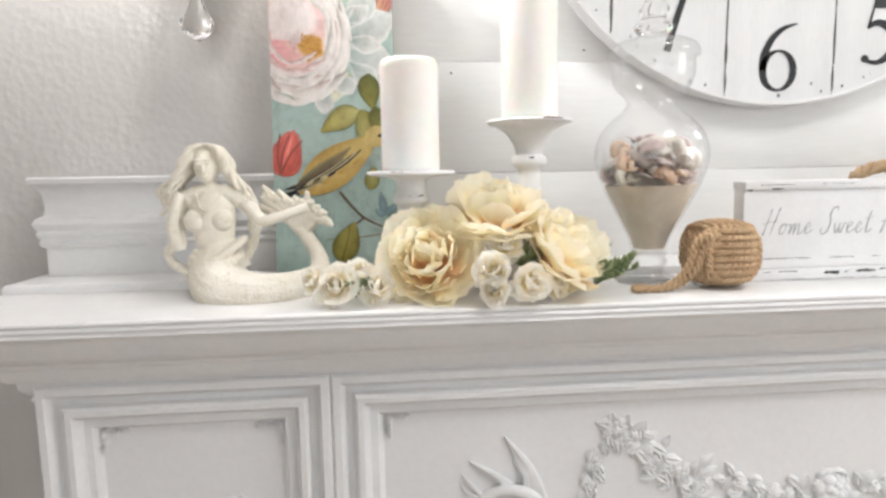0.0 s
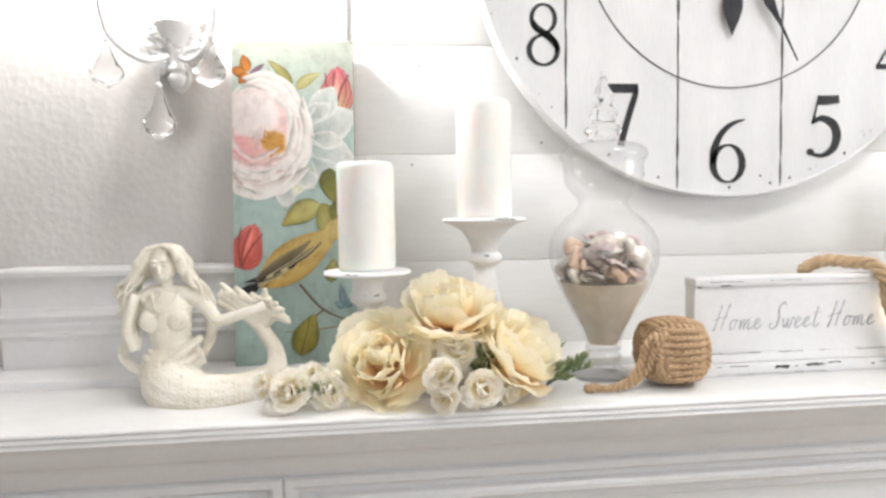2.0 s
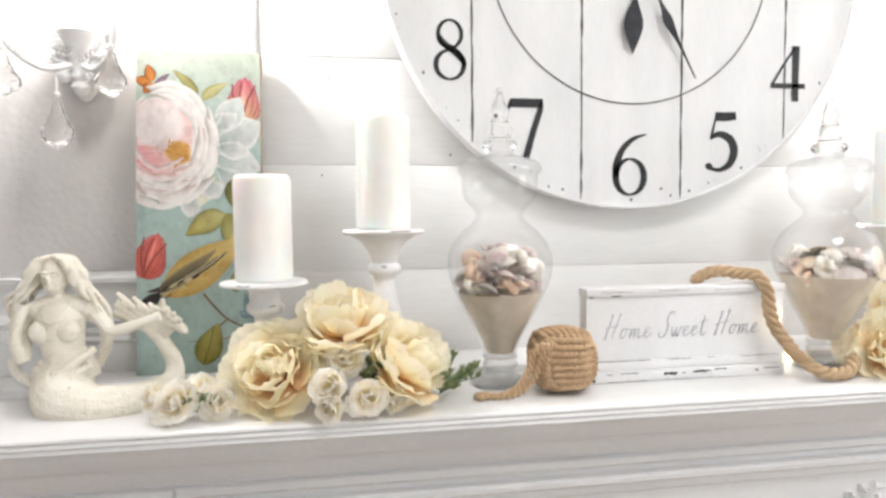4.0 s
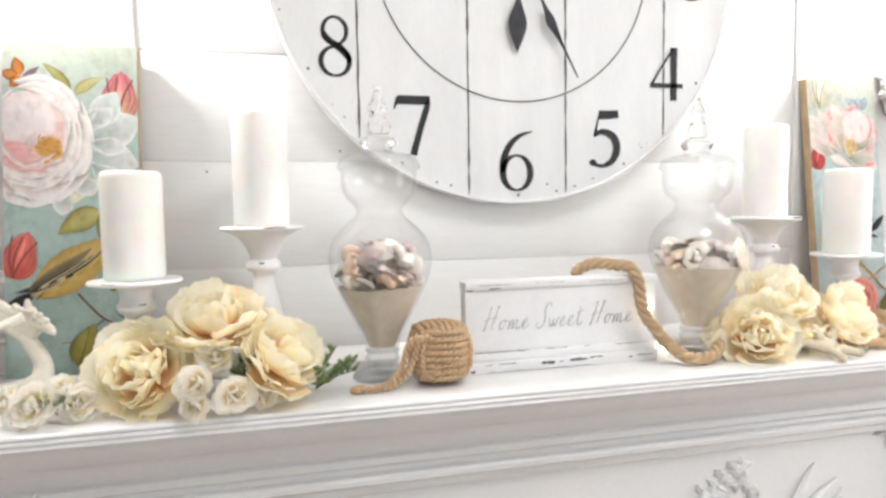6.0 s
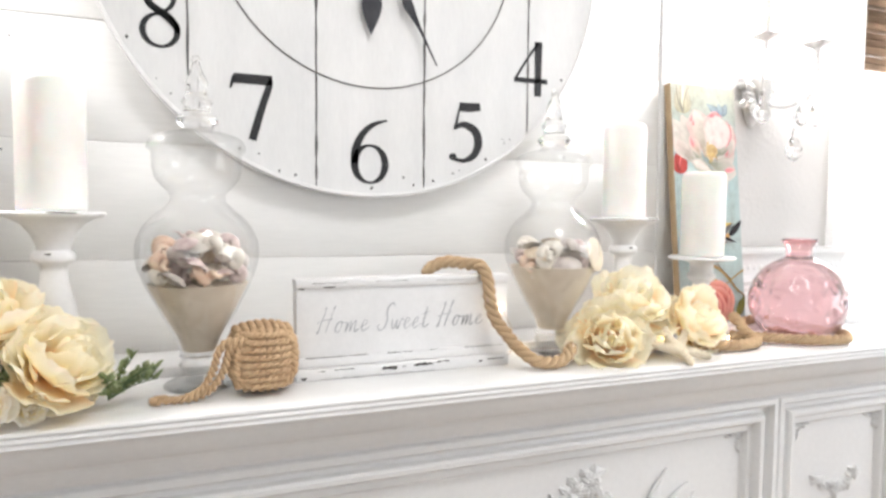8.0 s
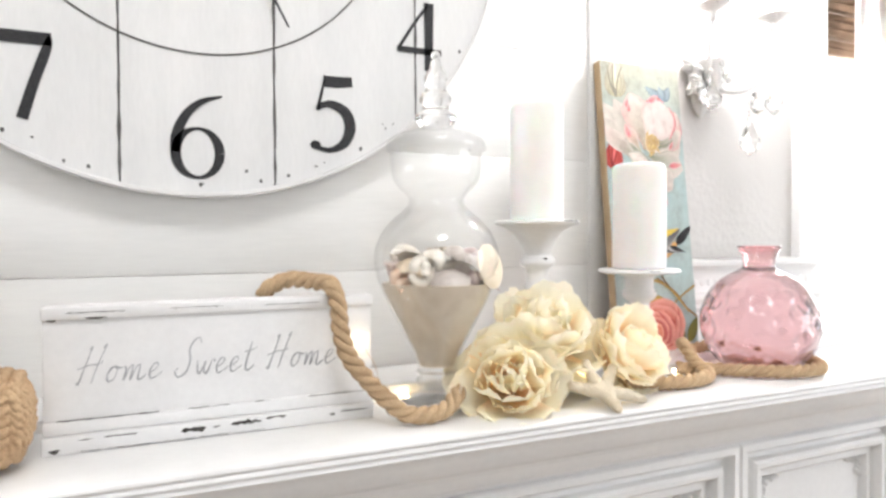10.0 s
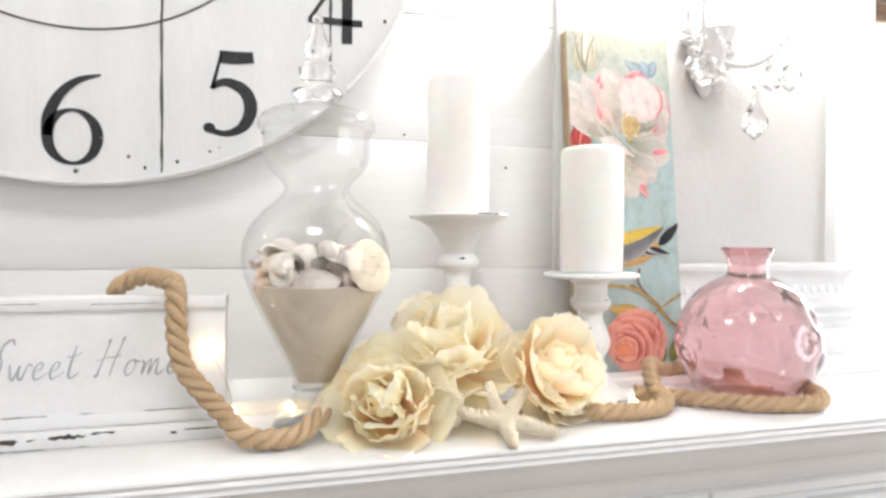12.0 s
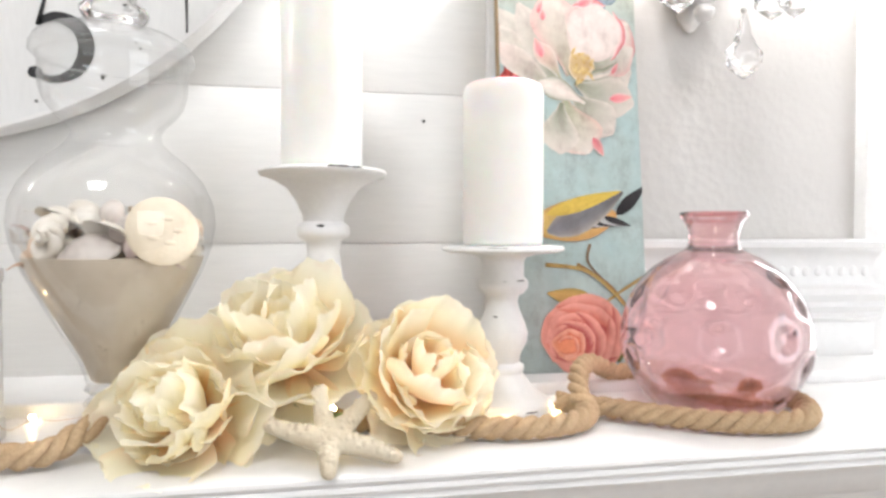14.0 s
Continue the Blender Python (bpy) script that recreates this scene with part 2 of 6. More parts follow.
def statue_skin():
    m, nt, ns, ln, b = nodes_of("weathered_cream_resin")
    vec = coords(nt, 1)
    col = ramp_of(nt, noise_of(nt, vec, 22, 6, 0.6), [(0.3, (0.74, 0.68, 0.56)), (0.65, (0.87, 0.83, 0.74))])
    stain = ramp_of(nt, noise_of(nt, vec, 75, 6, 0.7), [(0.3, (0.66, 0.58, 0.47)), (0.45, (1, 1, 1))])
    ln.new(mixed(nt, 0.6, col, stain, "MULTIPLY"), b.inputs["Base Color"])
    b.inputs["Roughness"].default_value = 0.7
    cell, xyz, low = ns.new("ShaderNodeTexVoronoi"), ns.new("ShaderNodeSeparateXYZ"), ns.new("ShaderNodeMapRange")
    cell.inputs["Scale"].default_value = 280
    ln.new(vec, cell.inputs["Vector"])
    ln.new(vec, xyz.inputs[0])
    ln.new(xyz.outputs["Z"], low.inputs["Value"])
    low.inputs["From Min"].default_value, low.inputs["From Max"].default_value = 0.062, 0.05
    h = mixed(nt, low.outputs[0], noise_of(nt, vec, 260, 5), cell.outputs["Distance"])
    bumped(nt, b, h, 0.55, 0.0018)
    return m


RESIN = statue_skin()

# ---- geometry helpers ----


class Geo:
    """Vertices and faces gathered before they become one mesh."""

    def __init__(self):
        self.v, self.f, self.ink = [], [], []

    def add(self, verts, faces, ink=None, m=None):
        n = len(self.v)
        self.v += [tuple(m @ Vector(p)) if m else tuple(p) for p in verts]
        self.f += [tuple(n + i for i in f) for f in faces]
        if ink:
            self.ink += ink
        return self

    def join(self, other, m=None):
        return self.add(other.v, other.f, other.ink, m)


def mesh_of(name, geo, material, sharp=40, attr="ink"):
    me = bpy.data.meshes.new(name)
    me.from_pydata(geo.v, [], geo.f)
    if geo.ink:
        scalar = isinstance(geo.ink[0], float)
        a = me.attributes.new("along" if scalar else "ink", "FLOAT" if scalar else "FLOAT_COLOR", "POINT")
        for d, c in zip(a.data, geo.ink):
            if scalar:
                d.value = c
            else:
                d.color = (*c, 1)
    bm = bmesh.new()
    bm.from_mesh(me)
    bmesh.ops.recalc_face_normals(bm, faces=bm.faces)
    bm.to_mesh(me)
    bm.free()
    me.shade_smooth()
    me.set_sharp_from_angle(angle=radians(sharp))
    me.materials.append(material)
    return me


def part(name, geo, material, parent=None, label="", at=None, sharp=40):
    me = geo if isinstance(geo, bpy.types.Mesh) else mesh_of(name, geo, material, sharp)
    ob = new(name, me)
    ob.parent = parent
    if at is not None:
        ob.matrix_basis = at if isinstance(at, Matrix) else Matrix.Translation(at)
    if label:
        tagged(ob, label)
    return ob


def thing(name, label, category, at=(0, 0, 0), group="", kind=""):
    ob = new(name)
    ob.empty_display_size = 0.03
    ob.matrix_basis = at if isinstance(at, Matrix) else Matrix.Translation(at)
    return tagged(ob, label, category, group, kind)


def lathe(profile, segs=48, closed=False, wobble=None):
    """A turned form: profile of (radius, height) from the foot up."""
    g = Geo()
    vs, fs = [], []
    for r, z in profile:
        for i in range(segs):
            a = 2 * math.pi * i / segs
            rr = r * (wobble(a, z) if wobble else 1)
            vs.append((rr * math.cos(a), rr * math.sin(a), z))
    for j in range(len(profile) - 1):
        for i in range(segs):
            k = (i + 1) % segs
            fs.append((j * segs + i, j * segs + k, (j + 1) * segs + k, (j + 1) * segs + i))
    if not closed:
        if profile[0][0] > 1e-5:
            fs.append(tuple(range(segs))[::-1])
        if profile[-1][0] > 1e-5:
            fs.append(tuple((len(profile) - 1) * segs + i for i in range(segs)))
    return g.add(vs, fs)


def smooth(points, per=6, loop=False):
    """Catmull-Rom through the points."""
    pts = [Vector(p) for p in points]
    n = len(pts)
    out = []
    for i in range(n if loop else n - 1):
        if loop:
            p0, p1, p2, p3 = (pts[(i + k) % n] for k in (-1, 0, 1, 2))
        else:
            p0, p1, p2, p3 = pts[max(i - 1, 0)], pts[i], pts[i + 1], pts[min(i + 2, n - 1)]
        for k in range(per):
            t = k / per
            out.append(0.5 * (2 * p1 + (p2 - p0) * t + (2 * p0 - 5 * p1 + 4 * p2 - p3) * t * t + (3 * p1 - p0 - 3 * p2 + p3) * t ** 3))
    if not loop:
        out.append(pts[-1])
    return out


def frames_along(path, loop=False):
    """Tangent, side and up at each point, carried along without twist."""
    n = len(path)
    res, side = [], None
    for i in range(n):
        a, b = path[i - 1 if (i or loop) else 0], path[(i + 1) % n if loop else min(i + 1, n - 1)]
        t = (b - a).normalized()
        if side is None:
            side = t.cross(Vector((0, 0, 1)))
            if side.length < 0.05:
                side = t.cross(Vector((0, 1, 0)))
        side = (side - t * side.dot(t)).normalized()
        res.append((t, side, side.cross(t)))
    return res


def tube(path, radius, segs=8, loop=False, caps=True):
    """A round rod along a path; radius a number or a function of 0..1."""
    g = Geo()
    fr = frames_along(path, loop)
    n = len(path)
    vs, fs = [], []
    for i, (p, (t, s, u)) in enumerate(zip(path, fr)):
        r = radius(i / max(n - 1, 1)) if callable(radius) else radius
        for k in range(segs):
            a = 2 * math.pi * k / segs
            vs.append(p + s * (r * math.cos(a)) + u * (r * math.sin(a)))
    for i in range(n if loop else n - 1):
        j = (i + 1) % n
        for k in range(segs):
            l = (k + 1) % segs
            fs.append((i * segs + k, i * segs + l, j * segs + l, j * segs + k))
    if caps and not loop:
        fs.append(tuple(range(segs))[::-1])
        fs.append(tuple((n - 1) * segs + k for k in range(segs)))
    return g.add(vs, fs)


def box(x0, x1, y0, y1, z0, z1, bevel=0.0, segs=2):
    bm = bmesh.new()
    bmesh.ops.create_cube(bm, size=1, matrix=Matrix.Translation(((x0 + x1) / 2, (y0 + y1) / 2, (z0 + z1) / 2)) @ Matrix.Diagonal((x1 - x0, y1 - y0, z1 - z0, 1)))
    if bevel:
        bmesh.ops.bevel(bm, geom=list(bm.edges), offset=bevel, segments=segs, affect="EDGES", profile=0.5)
    return geo_of(bm)


def geo_of(bm):
    bm.verts.index_update()
    g = Geo().add([v.co[:] for v in bm.verts], [tuple(v.index for v in f.verts) for f in bm.faces])
    bm.free()
    return g


def ball(r, m=None, u=12, v=8):
    g = lathe([(r * math.sin(math.pi * j / v), -r * math.cos(math.pi * j / v)) for j in range(v + 1)], u, True)
    return Geo().join(g, m) if m else g


def blob(c, r, u=14, v=10):
    """An ellipsoid with centre c and the three half-axes r."""
    return ball(1.0, Matrix.Translation(c) @ Matrix.Diagonal((*r, 1)), u, v)


def mould(profile, x0, x1, back, front, z0=0.0):
    """A moulding that runs along a front and returns to the wall at both ends; profile of (how far it stands out, height)."""
    vs, fs = [], []
    n = len(profile)
    for p, z in profile:
        vs += [(x0 - p, back, z0 + z), (x0 - p, front - p, z0 + z), (x1 + p, front - p, z0 + z), (x1 + p, back, z0 + z)]
    for j in range(n - 1):
        for k in range(3):
            fs.append((4 * j + k, 4 * j + k + 1, 4 * j + k + 5, 4 * j + k + 4))
    fs.append((0, 1, 2, 3))
    fs.append(tuple(4 * (n - 1) + k for k in range(4)))
    return Geo().add(vs, fs)


def frame_mould(profile, x0, x1, z0, z1, y):
    """A mitred frame round a rectangle; profile of (way inward, how far it stands out)."""
    vs, fs = [], []
    n = len(profile)
    for d, p in profile:
        vs += [(x0 + d, y - p, z0 + d), (x1 - d, y - p, z0 + d), (x1 - d, y - p, z1 - d), (x0 + d, y - p, z1 - d)]
    for j in range(n - 1):
        for k in range(4):
            l = (k + 1) % 4
            fs.append((4 * j + k, 4 * j + l, 4 * j + 4 + l, 4 * j + 4 + k))
    return Geo().add(vs, fs)


def wall(name, box_args, label, material=None):
    return tagged(part(name, box(*box_args), material or WALL), label, "wall", kind="structure")

# ---- the room ----
BACK = 0.985
tagged(part("floor", box(-2.1, 3.3, -3.6, 1.2, -0.05, 0.0), FLOOR), "brown oak floor of the living room", "floor", kind="structure")
tagged(part("ceiling", box(-2.1, 3.3, -3.6, 1.2, 2.7, 2.75), CEIL), "plain white painted ceiling", "ceiling", kind="structure")
WX0, WX1, WZ0, WZ1 = 1.872, 2.95, 0.7, 2.35
back = Geo()
for a in ((-2.1, WX0, BACK, 1.12, 0, 2.7), (WX1, 3.3, BACK, 1.12, 0, 2.7), (WX0, WX1, BACK, 1.12, 0, WZ0), (WX0, WX1, BACK, 1.12, WZ1, 2.7)):
    back.join(box(*a))
tagged(part("wall_north", back, WALL), "greige wall with a knockdown plaster texture", "wall", kind="structure")
wall("wall_west", (-2.1, -2.0, -3.5, BACK, 0, 2.7), "greige plaster side wall")
SY0, SY1 = -1.75, -0.05
east = Geo()
for a in ((3.2, 3.3, -3.5, SY0, 0, 2.7), (3.2, 3.3, SY1, BACK, 0, 2.7), (3.2, 3.3, SY0, SY1, 0, 0.7), (3.2, 3.3, SY0, SY1, 2.35, 2.7)):
    east.join(box(*a))
tagged(part("wall_east", east, WALL), "greige plaster wall with an added window opening", "wall", kind="structure")
south = Geo()
for a in ((-2.1, -1.4, -3.6, -3.5, 0, 2.7), (1.0, 3.3, -3.6, -3.5, 0, 2.7), (-1.4, 1.0, -3.6, -3.5, 0, 0.7), (-1.4, 1.0, -3.6, -3.5, 2.35, 2.7)):
    south.join(box(*a))
tagged(part("wall_south", south, WALL), "greige plaster wall behind the viewer with an added window", "wall", kind="structure")

daylight = glowing("overcast_daylight", (0.95, 0.98, 1.0), 4.0)
tagged(part("backdrop", Geo().add([(1.2, 2.2, -0.5), (4.5, 2.2, -0.5), (4.5, 2.2, 4.0), (1.2, 2.2, 4.0)], [(0, 1, 2, 3)]), daylight), "bright overcast sky outside the window", "sky", kind="structure")

# Unseen fixture, added to carry the overhead fill.
flush = thing("added_ceiling_light", "unseen round white ceiling light, added for light from above", "ceiling light", (0.75, -0.15, 2.7))
part("base", lathe([(0.0, -0.03), (0.2, -0.03), (0.2, 0.0), (0.0, 0.0)], 40), METALW, flush)
part("diffuser", lathe([(0.0, -0.075), (0.1, -0.07), (0.17, -0.05), (0.19, -0.03)], 40, True), glowing("lit_diffuser", (1, 0.98, 0.95), 2.0), flush)

# window beside the chimney breast
win = thing("window_1", "bright white-cased window with a bamboo shade", "window", (0, 0, 0), kind="structure")
part("window_frame", frame_mould([(-0.085, 0.0), (-0.085, 0.02), (-0.07, 0.026), (-0.02, 0.022), (0.0, 0.018), (0.0, -0.09)], WX0, WX1, WZ0, WZ1, BACK), WHITE, win)
part("window_sill", box(WX0 - 0.1, WX1 + 0.1, BACK - 0.07, BACK + 0.02, WZ0 - 0.12, WZ0 - 0.088, 0.006), WHITE, win)
part("pane", box(WX0, WX1, 1.06, 1.064, WZ0, WZ1), PANE, win)
part("sash_bar", box(WX0, WX1, 1.045, 1.075, 1.5, 1.54, 0.004), WHITE, win)
shade = thing("bamboo_shade", "brown woven bamboo roman shade, pulled up high in the window", "shade", (0, 0, 0))
for i in range(17):
    z = 2.33 - 0.0195 * i
    g = box(WX0 + 0.004, WX1 - 0.004, 1.0 - 0.006 * (i % 3), 1.012, z - 0.017, z, 0.003)
    part("reed_slat", g, BAMBOO, shade)
curtain = Geo()
cv, cf = [], []
for i in range(61):
    x = 1.93 + 0.28 * i / 60
    y = 0.935 + 0.014 * math.sin(i * 0.62) + 0.006 * math.sin(i * 1.7)
    cv += [(x, y, 0.05), (x, y, 2.5), (x, y + 0.0015, 0.05), (x, y + 0.0015, 2.5)]
for i in range(60):
    a, b = 4 * i, 4 * i + 4
    cf += [(a, b, b + 1, a + 1), (a + 2, a + 3, b + 3, b + 2)]
CURTAIN = petal_skin("white_sheer_cloth", (0.8, 0.8, 0.79), (0.82, 0.82, 0.81), (0.84, 0.84, 0.83), 0.02, 0.5)
tagged(part("curtain", curtain.add(cv, cf), CURTAIN), "white sheer curtain hanging beside the window", "curtain")
rod = Geo().join(tube([Vector((1.9, 0.935, 2.5)), Vector((3.0, 0.935, 2.5))], 0.01, 10))
tagged(part("curtain_rod", rod, METALW), "white metal curtain rod above the window", "curtain rod")
# Unseen windows, added as openings for the side and front fill.
for nm, x0, x1, y0, y1 in (("unseen_window_2", 3.2, 3.3, SY0, SY1), ("unseen_window_3", -1.4, 1.0, -3.6, -3.5)):
    w = thing(nm, "unseen plain white-framed window, added to let fill daylight in", "window", kind="structure")
    for k in range(3):
        z = (0.7, 1.5, 2.3)[k]
        part("sash_bar", box(x0, x1, y0, y1, z, z + 0.05, 0.004), WHITE, w)

low = thing("wall_panel", "low white painted wainscot panel beside the fireplace", "panel", (0, 0, 0))
part("board", box(-1.4, -0.695, BACK - 0.022, BACK, 0.0, 1.235, 0.003), WHITE, low)

# ---- chimney breast: shiplap boards between two trim boards ----
ship = thing("wall_shiplap", "white painted horizontal shiplap boards above the mantel", "wall", (0, 0, 0), kind="structure")
part("backing", box(-0.05, 1.3, 0.968, 0.984, 1.38, 2.698), WHITE, ship)
rnd = random.Random(4)
z = 1.38
seams = [1.38, 1.556, 1.732, 1.908, 2.084, 2.26, 2.436, 2.612, 2.698]
for i in range(len(seams) - 1):
    y = 0.953 + rnd.uniform(-0.0012, 0.0012)
    part("plank", box(0.0062, 1.2454, y, 0.9675, seams[i] + 0.0001, seams[i + 1] - 0.0001, 0.0017, 2), PLANK, ship)
for x0, x1 in ((-0.064, 0.006), (1.2455, 1.308)):
    part("trim_board", box(x0, x1, 0.949, 0.984, 1.38, 2.698, 0.003), WHITE, ship)
for x, zz in ((0.118, 1.873), (0.104, 1.715), (1.17, 1.70), (0.32, 1.75), (1.02, 1.74)):
    part("nail_head", lathe([(0.0, -0.0008), (0.0018, -0.0004), (0.0018, 0.0004), (0.0, 0.0008)], 8), GAP, ship, at=pose(x, 0.9515, zz, 90))

# ---- the mantel ----
L0, R0, FRONT, TOP = -0.445, 1.70, 0.745, 1.40
mantel = thing("fireplace_mantel", "white painted fireplace mantel with moulded panels and floral appliques", "mantel", (0, 0, 0))
body = Geo().join(box(L0, R0, FRONT, BACK - 0.001, 0.0, 1.392))
part("body", body, WHITE, mantel)
crown = [(0.0000, 1.277), (0.0084, 1.277), (0.0098, 1.283), (0.0070, 1.288), (0.0126, 1.292), (0.0182, 1.300), (0.0196, 1.309), (0.0266, 1.311), (0.0322, 1.318),
         (0.0350, 1.329), (0.0434, 1.332), (0.0462, 1.338), (0.0546, 1.342), (0.0644, 1.350), (0.0700, 1.360), (0.0714, 1.366), (0.0812, 1.368), (0.0826, 1.374), (0.0840, 1.376), (0.0854, 1.3775)]
part("crown_moulding", mould(crown, L0, R0, BACK - 0.002, FRONT), WHITE, mantel, sharp=35)
shelf = [(0.0, 1.378), (0.088, 1.378), (0.092, 1.3795), (0.0935, 1.382), (0.092, 1.3845), (0.0915, 1.3855), (0.0935, 1.3865), (0.0945, 1.389), (0.0935, 1.3915), (0.092, 1.3925), (0.0935, 1.3935), (0.0945, 1.396), (0.0935, 1.3985), (0.091, 1.4), (0.0, 1.4)]
part("shelf", mould(shelf, L0, R0, BACK - 0.0015, FRONT), SHELF, mantel, sharp=35)
LEDGE = 1.4125
part("back_ledge", mould([(0.0, 1.4002), (0.004, 1.4002), (0.004, 1.409), (0.002, LEDGE), (-0.02, LEDGE)], -0.53, 1.775, BACK - 0.001, 0.838), SHELF, mantel)
# the moulded upstand on the outer ends of the shelf
up = [(-0.005, 1.4126), (0.0, 1.4126), (0.0, 1.456), (0.004, 1.458), (0.007, 1.463), (0.004, 1.468), (0.0065, 1.471), (0.009, 1.4765), (0.0065, 1.482), (0.009, 1.485), (0.012, 1.492), (0.009, 1.499), (0.003, 1.502),
      (0.0, 1.504), (-0.002, 1.515), (0.0, 1.535), (0.005, 1.546), (0.012, 1.551), (0.0135, 1.558), (0.011, 1.561), (-0.01, 1.561)]
for x0, x1 in ((-0.512, -0.06), (1.312, 1.75)):
    part("upstand", mould(up, x0, x1, BACK - 0.001, 0.912), WHITE, mantel, sharp=35)
for x0, x1 in ((1.32, 1.745),):
    n = int((x1 - x0) / 0.017)
    emb = mesh_of("embossed_oval", blob((0, 0, 0), (0.0062, 0.0016, 0.0075), 8, 6), WHITE)
    for i in range(n):
        part("embossed_oval", emb, None, mantel, at=(x0 + 0.017 * i + 0.008, 0.9137, 1.5215))
FR = [(0.0, 0.0), (0.0, 0.022), (0.003, 0.0255), (0.012, 0.0265), (0.0165, 0.021), (0.018, 0.012), (0.0225, 0.0105), (0.0275, 0.012), (0.03, 0.021), (0.034, 0.024), (0.041, 0.0235), (0.046, 0.018),
      (0.048, 0.0085), (0.054, 0.0095), (0.059, 0.0105), (0.063, 0.006), (0.066, 0.0)]
PANELS = ((-0.4435, -0.0822), (-0.0818, 1.3378), (1.3382, 1.6985))
for x0, x1 in PANELS:
    part("panel_frame", frame_mould(FR, x0, x1, 0.86, 1.304, FRONT), WHITE, mantel, sharp=32)


def rosette(g, x, z, r, rng, y=FRONT):
    """A little carved rose: rings of petal lobes stepping out to the middle."""
    for ring, n in ((1.0, 7), (0.66, 6), (0.33, 4)):
        for k in range(n):
            a = 2 * math.pi * (k + rng.random() * 0.3) / n
            g.join(blob((x + r * 0.62 * ring * math.cos(a), y - 0.002 - r * 0.3 * (1.1 - ring), z + r * 0.62 * ring * math.sin(a)), (r * (0.24 + 0.16 * ring), r * 0.3, r * (0.24 + 0.16 * ring)), 8, 6))


def carved_leaf(g, x, z, l, ang, y=FRONT, w=0.32):
    m = Matrix.Translation((x, y, z)) @ Matrix.Rotation(-ang, 4, "Y")
    vs, fs = [], []
    for i in range(7):
        s = i / 6
        ww = l * w * math.sin(math.pi * (0.06 + 0.94 * s) ** 0.8) * (1 + 0.18 * (i % 2))
        hh = 0.0035 + 0.004 * math.sin(math.pi * s)
        vs += [(l * s, 0, ww), (l * s, -hh, ww * 0.4), (l * s, -hh * 0.55, 0), (l * s, -hh, -ww * 0.4), (l * s, 0, -ww)]
    for i in range(6):
        for k in range(4):
            a = 5 * i + k
            fs.append((a, a + 1, a + 6, a + 5))
    g.add(vs, fs, m=m)


def garland(flip):
    rng = random.Random(11)
    g = Geo()
    path = smooth([(0.302, 0, 1.205), (0.335, 0, 1.178), (0.363, 0, 1.148), (0.41, 0, 1.118), (0.47, 0, 1.098), (0.55, 0, 1.085), (0.622, 0, 1.082)], 6)
    for i, p in enumerate(path):
        s = i / len(path)
        w = 0.006 + 0.026 * min(1, 2.2 * s)
        for k in range(3):
            carved_leaf(g, p.x + rng.uniform(-w, w), p.z + rng.uniform(-w, w), rng.uniform(0.016, 0.028), rng.uniform(0, 6.28))
        if i % 3 == 1:
            rosette(g, p.x + rng.uniform(-w, w) * 0.5, p.z + rng.uniform(-w, w) * 0.5, rng.uniform(0.009, 0.015), rng)
    side = smooth([(0.302, 0, 1.208), (0.282, 0, 1.178), (0.272, 0, 1.14), (0.268, 0, 1.11)], 4)
    for i, p in enumerate(side):
        for k in range(2):
            carved_leaf(g, p.x + rng.uniform(-0.008, 0.008), p.z + rng.uniform(-0.006, 0.006), rng.uniform(0.016, 0.024), rng.uniform(3.6, 5.4))
        if i % 4 == 2:
            rosette(g, p.x, p.z, 0.009, rng)
    if flip:
        g.v = [(1.256 - x, y, zz) for x, y, zz in g.v]
    return g


def swallow(flip):
    g, feathers = Geo(), []
    body_path = smooth([(0.115, FRONT - 0.004, 1.112), (0.15, FRONT - 0.008, 1.125), (0.185, FRONT - 0.009, 1.112), (0.205, FRONT - 0.006, 1.09)], 5)
    g.join(tube(body_path, lambda s: 0.003 + 0.0065 * math.sin(math.pi * (0.1 + 0.8 * s)), 10))
    for base, tip, w in (((0.175, 1.12), (0.148, 1.198), 0.013), ((0.15, 1.12), (0.1, 1.165), 0.014)):
        for k in range(6):
            f = 0.55 + 0.45 * k / 5
            bx, bz = base[0] + 0.006 * k, base[1] - 0.003 * k
            p = smooth([(bx, FRONT - 0.002, bz), (bx + (tip[0] - bx) * 0.55 * f + w * 0.6, FRONT - 0.006, bz + (tip[1] - bz) * 0.5 * f + 0.004), (bx + (tip[0] - bx) * f, FRONT - 0.002, bz + (tip[1] - bz) * f)], 5)
            feathers.append(tube(p, lambda s: 0.0012 + 0.004 * math.sin(math.pi * min(1, 0.15 + 0.85 * s)), 7))
    for dz in (0.0, 0.016):
        feathers.append(tube(smooth([(0.118, FRONT - 0.003, 1.112), (0.1, FRONT - 0.004, 1.118 + dz), (0.088, FRONT - 0.002, 1.132 + dz)], 4), lambda s: 0.0035 * (1.15 - s), 7))
    if flip:
        for q in (g, *feathers):
            q.v = [(1.256 - x, y, zz) for x, y, zz in q.v]
    return g, feathers


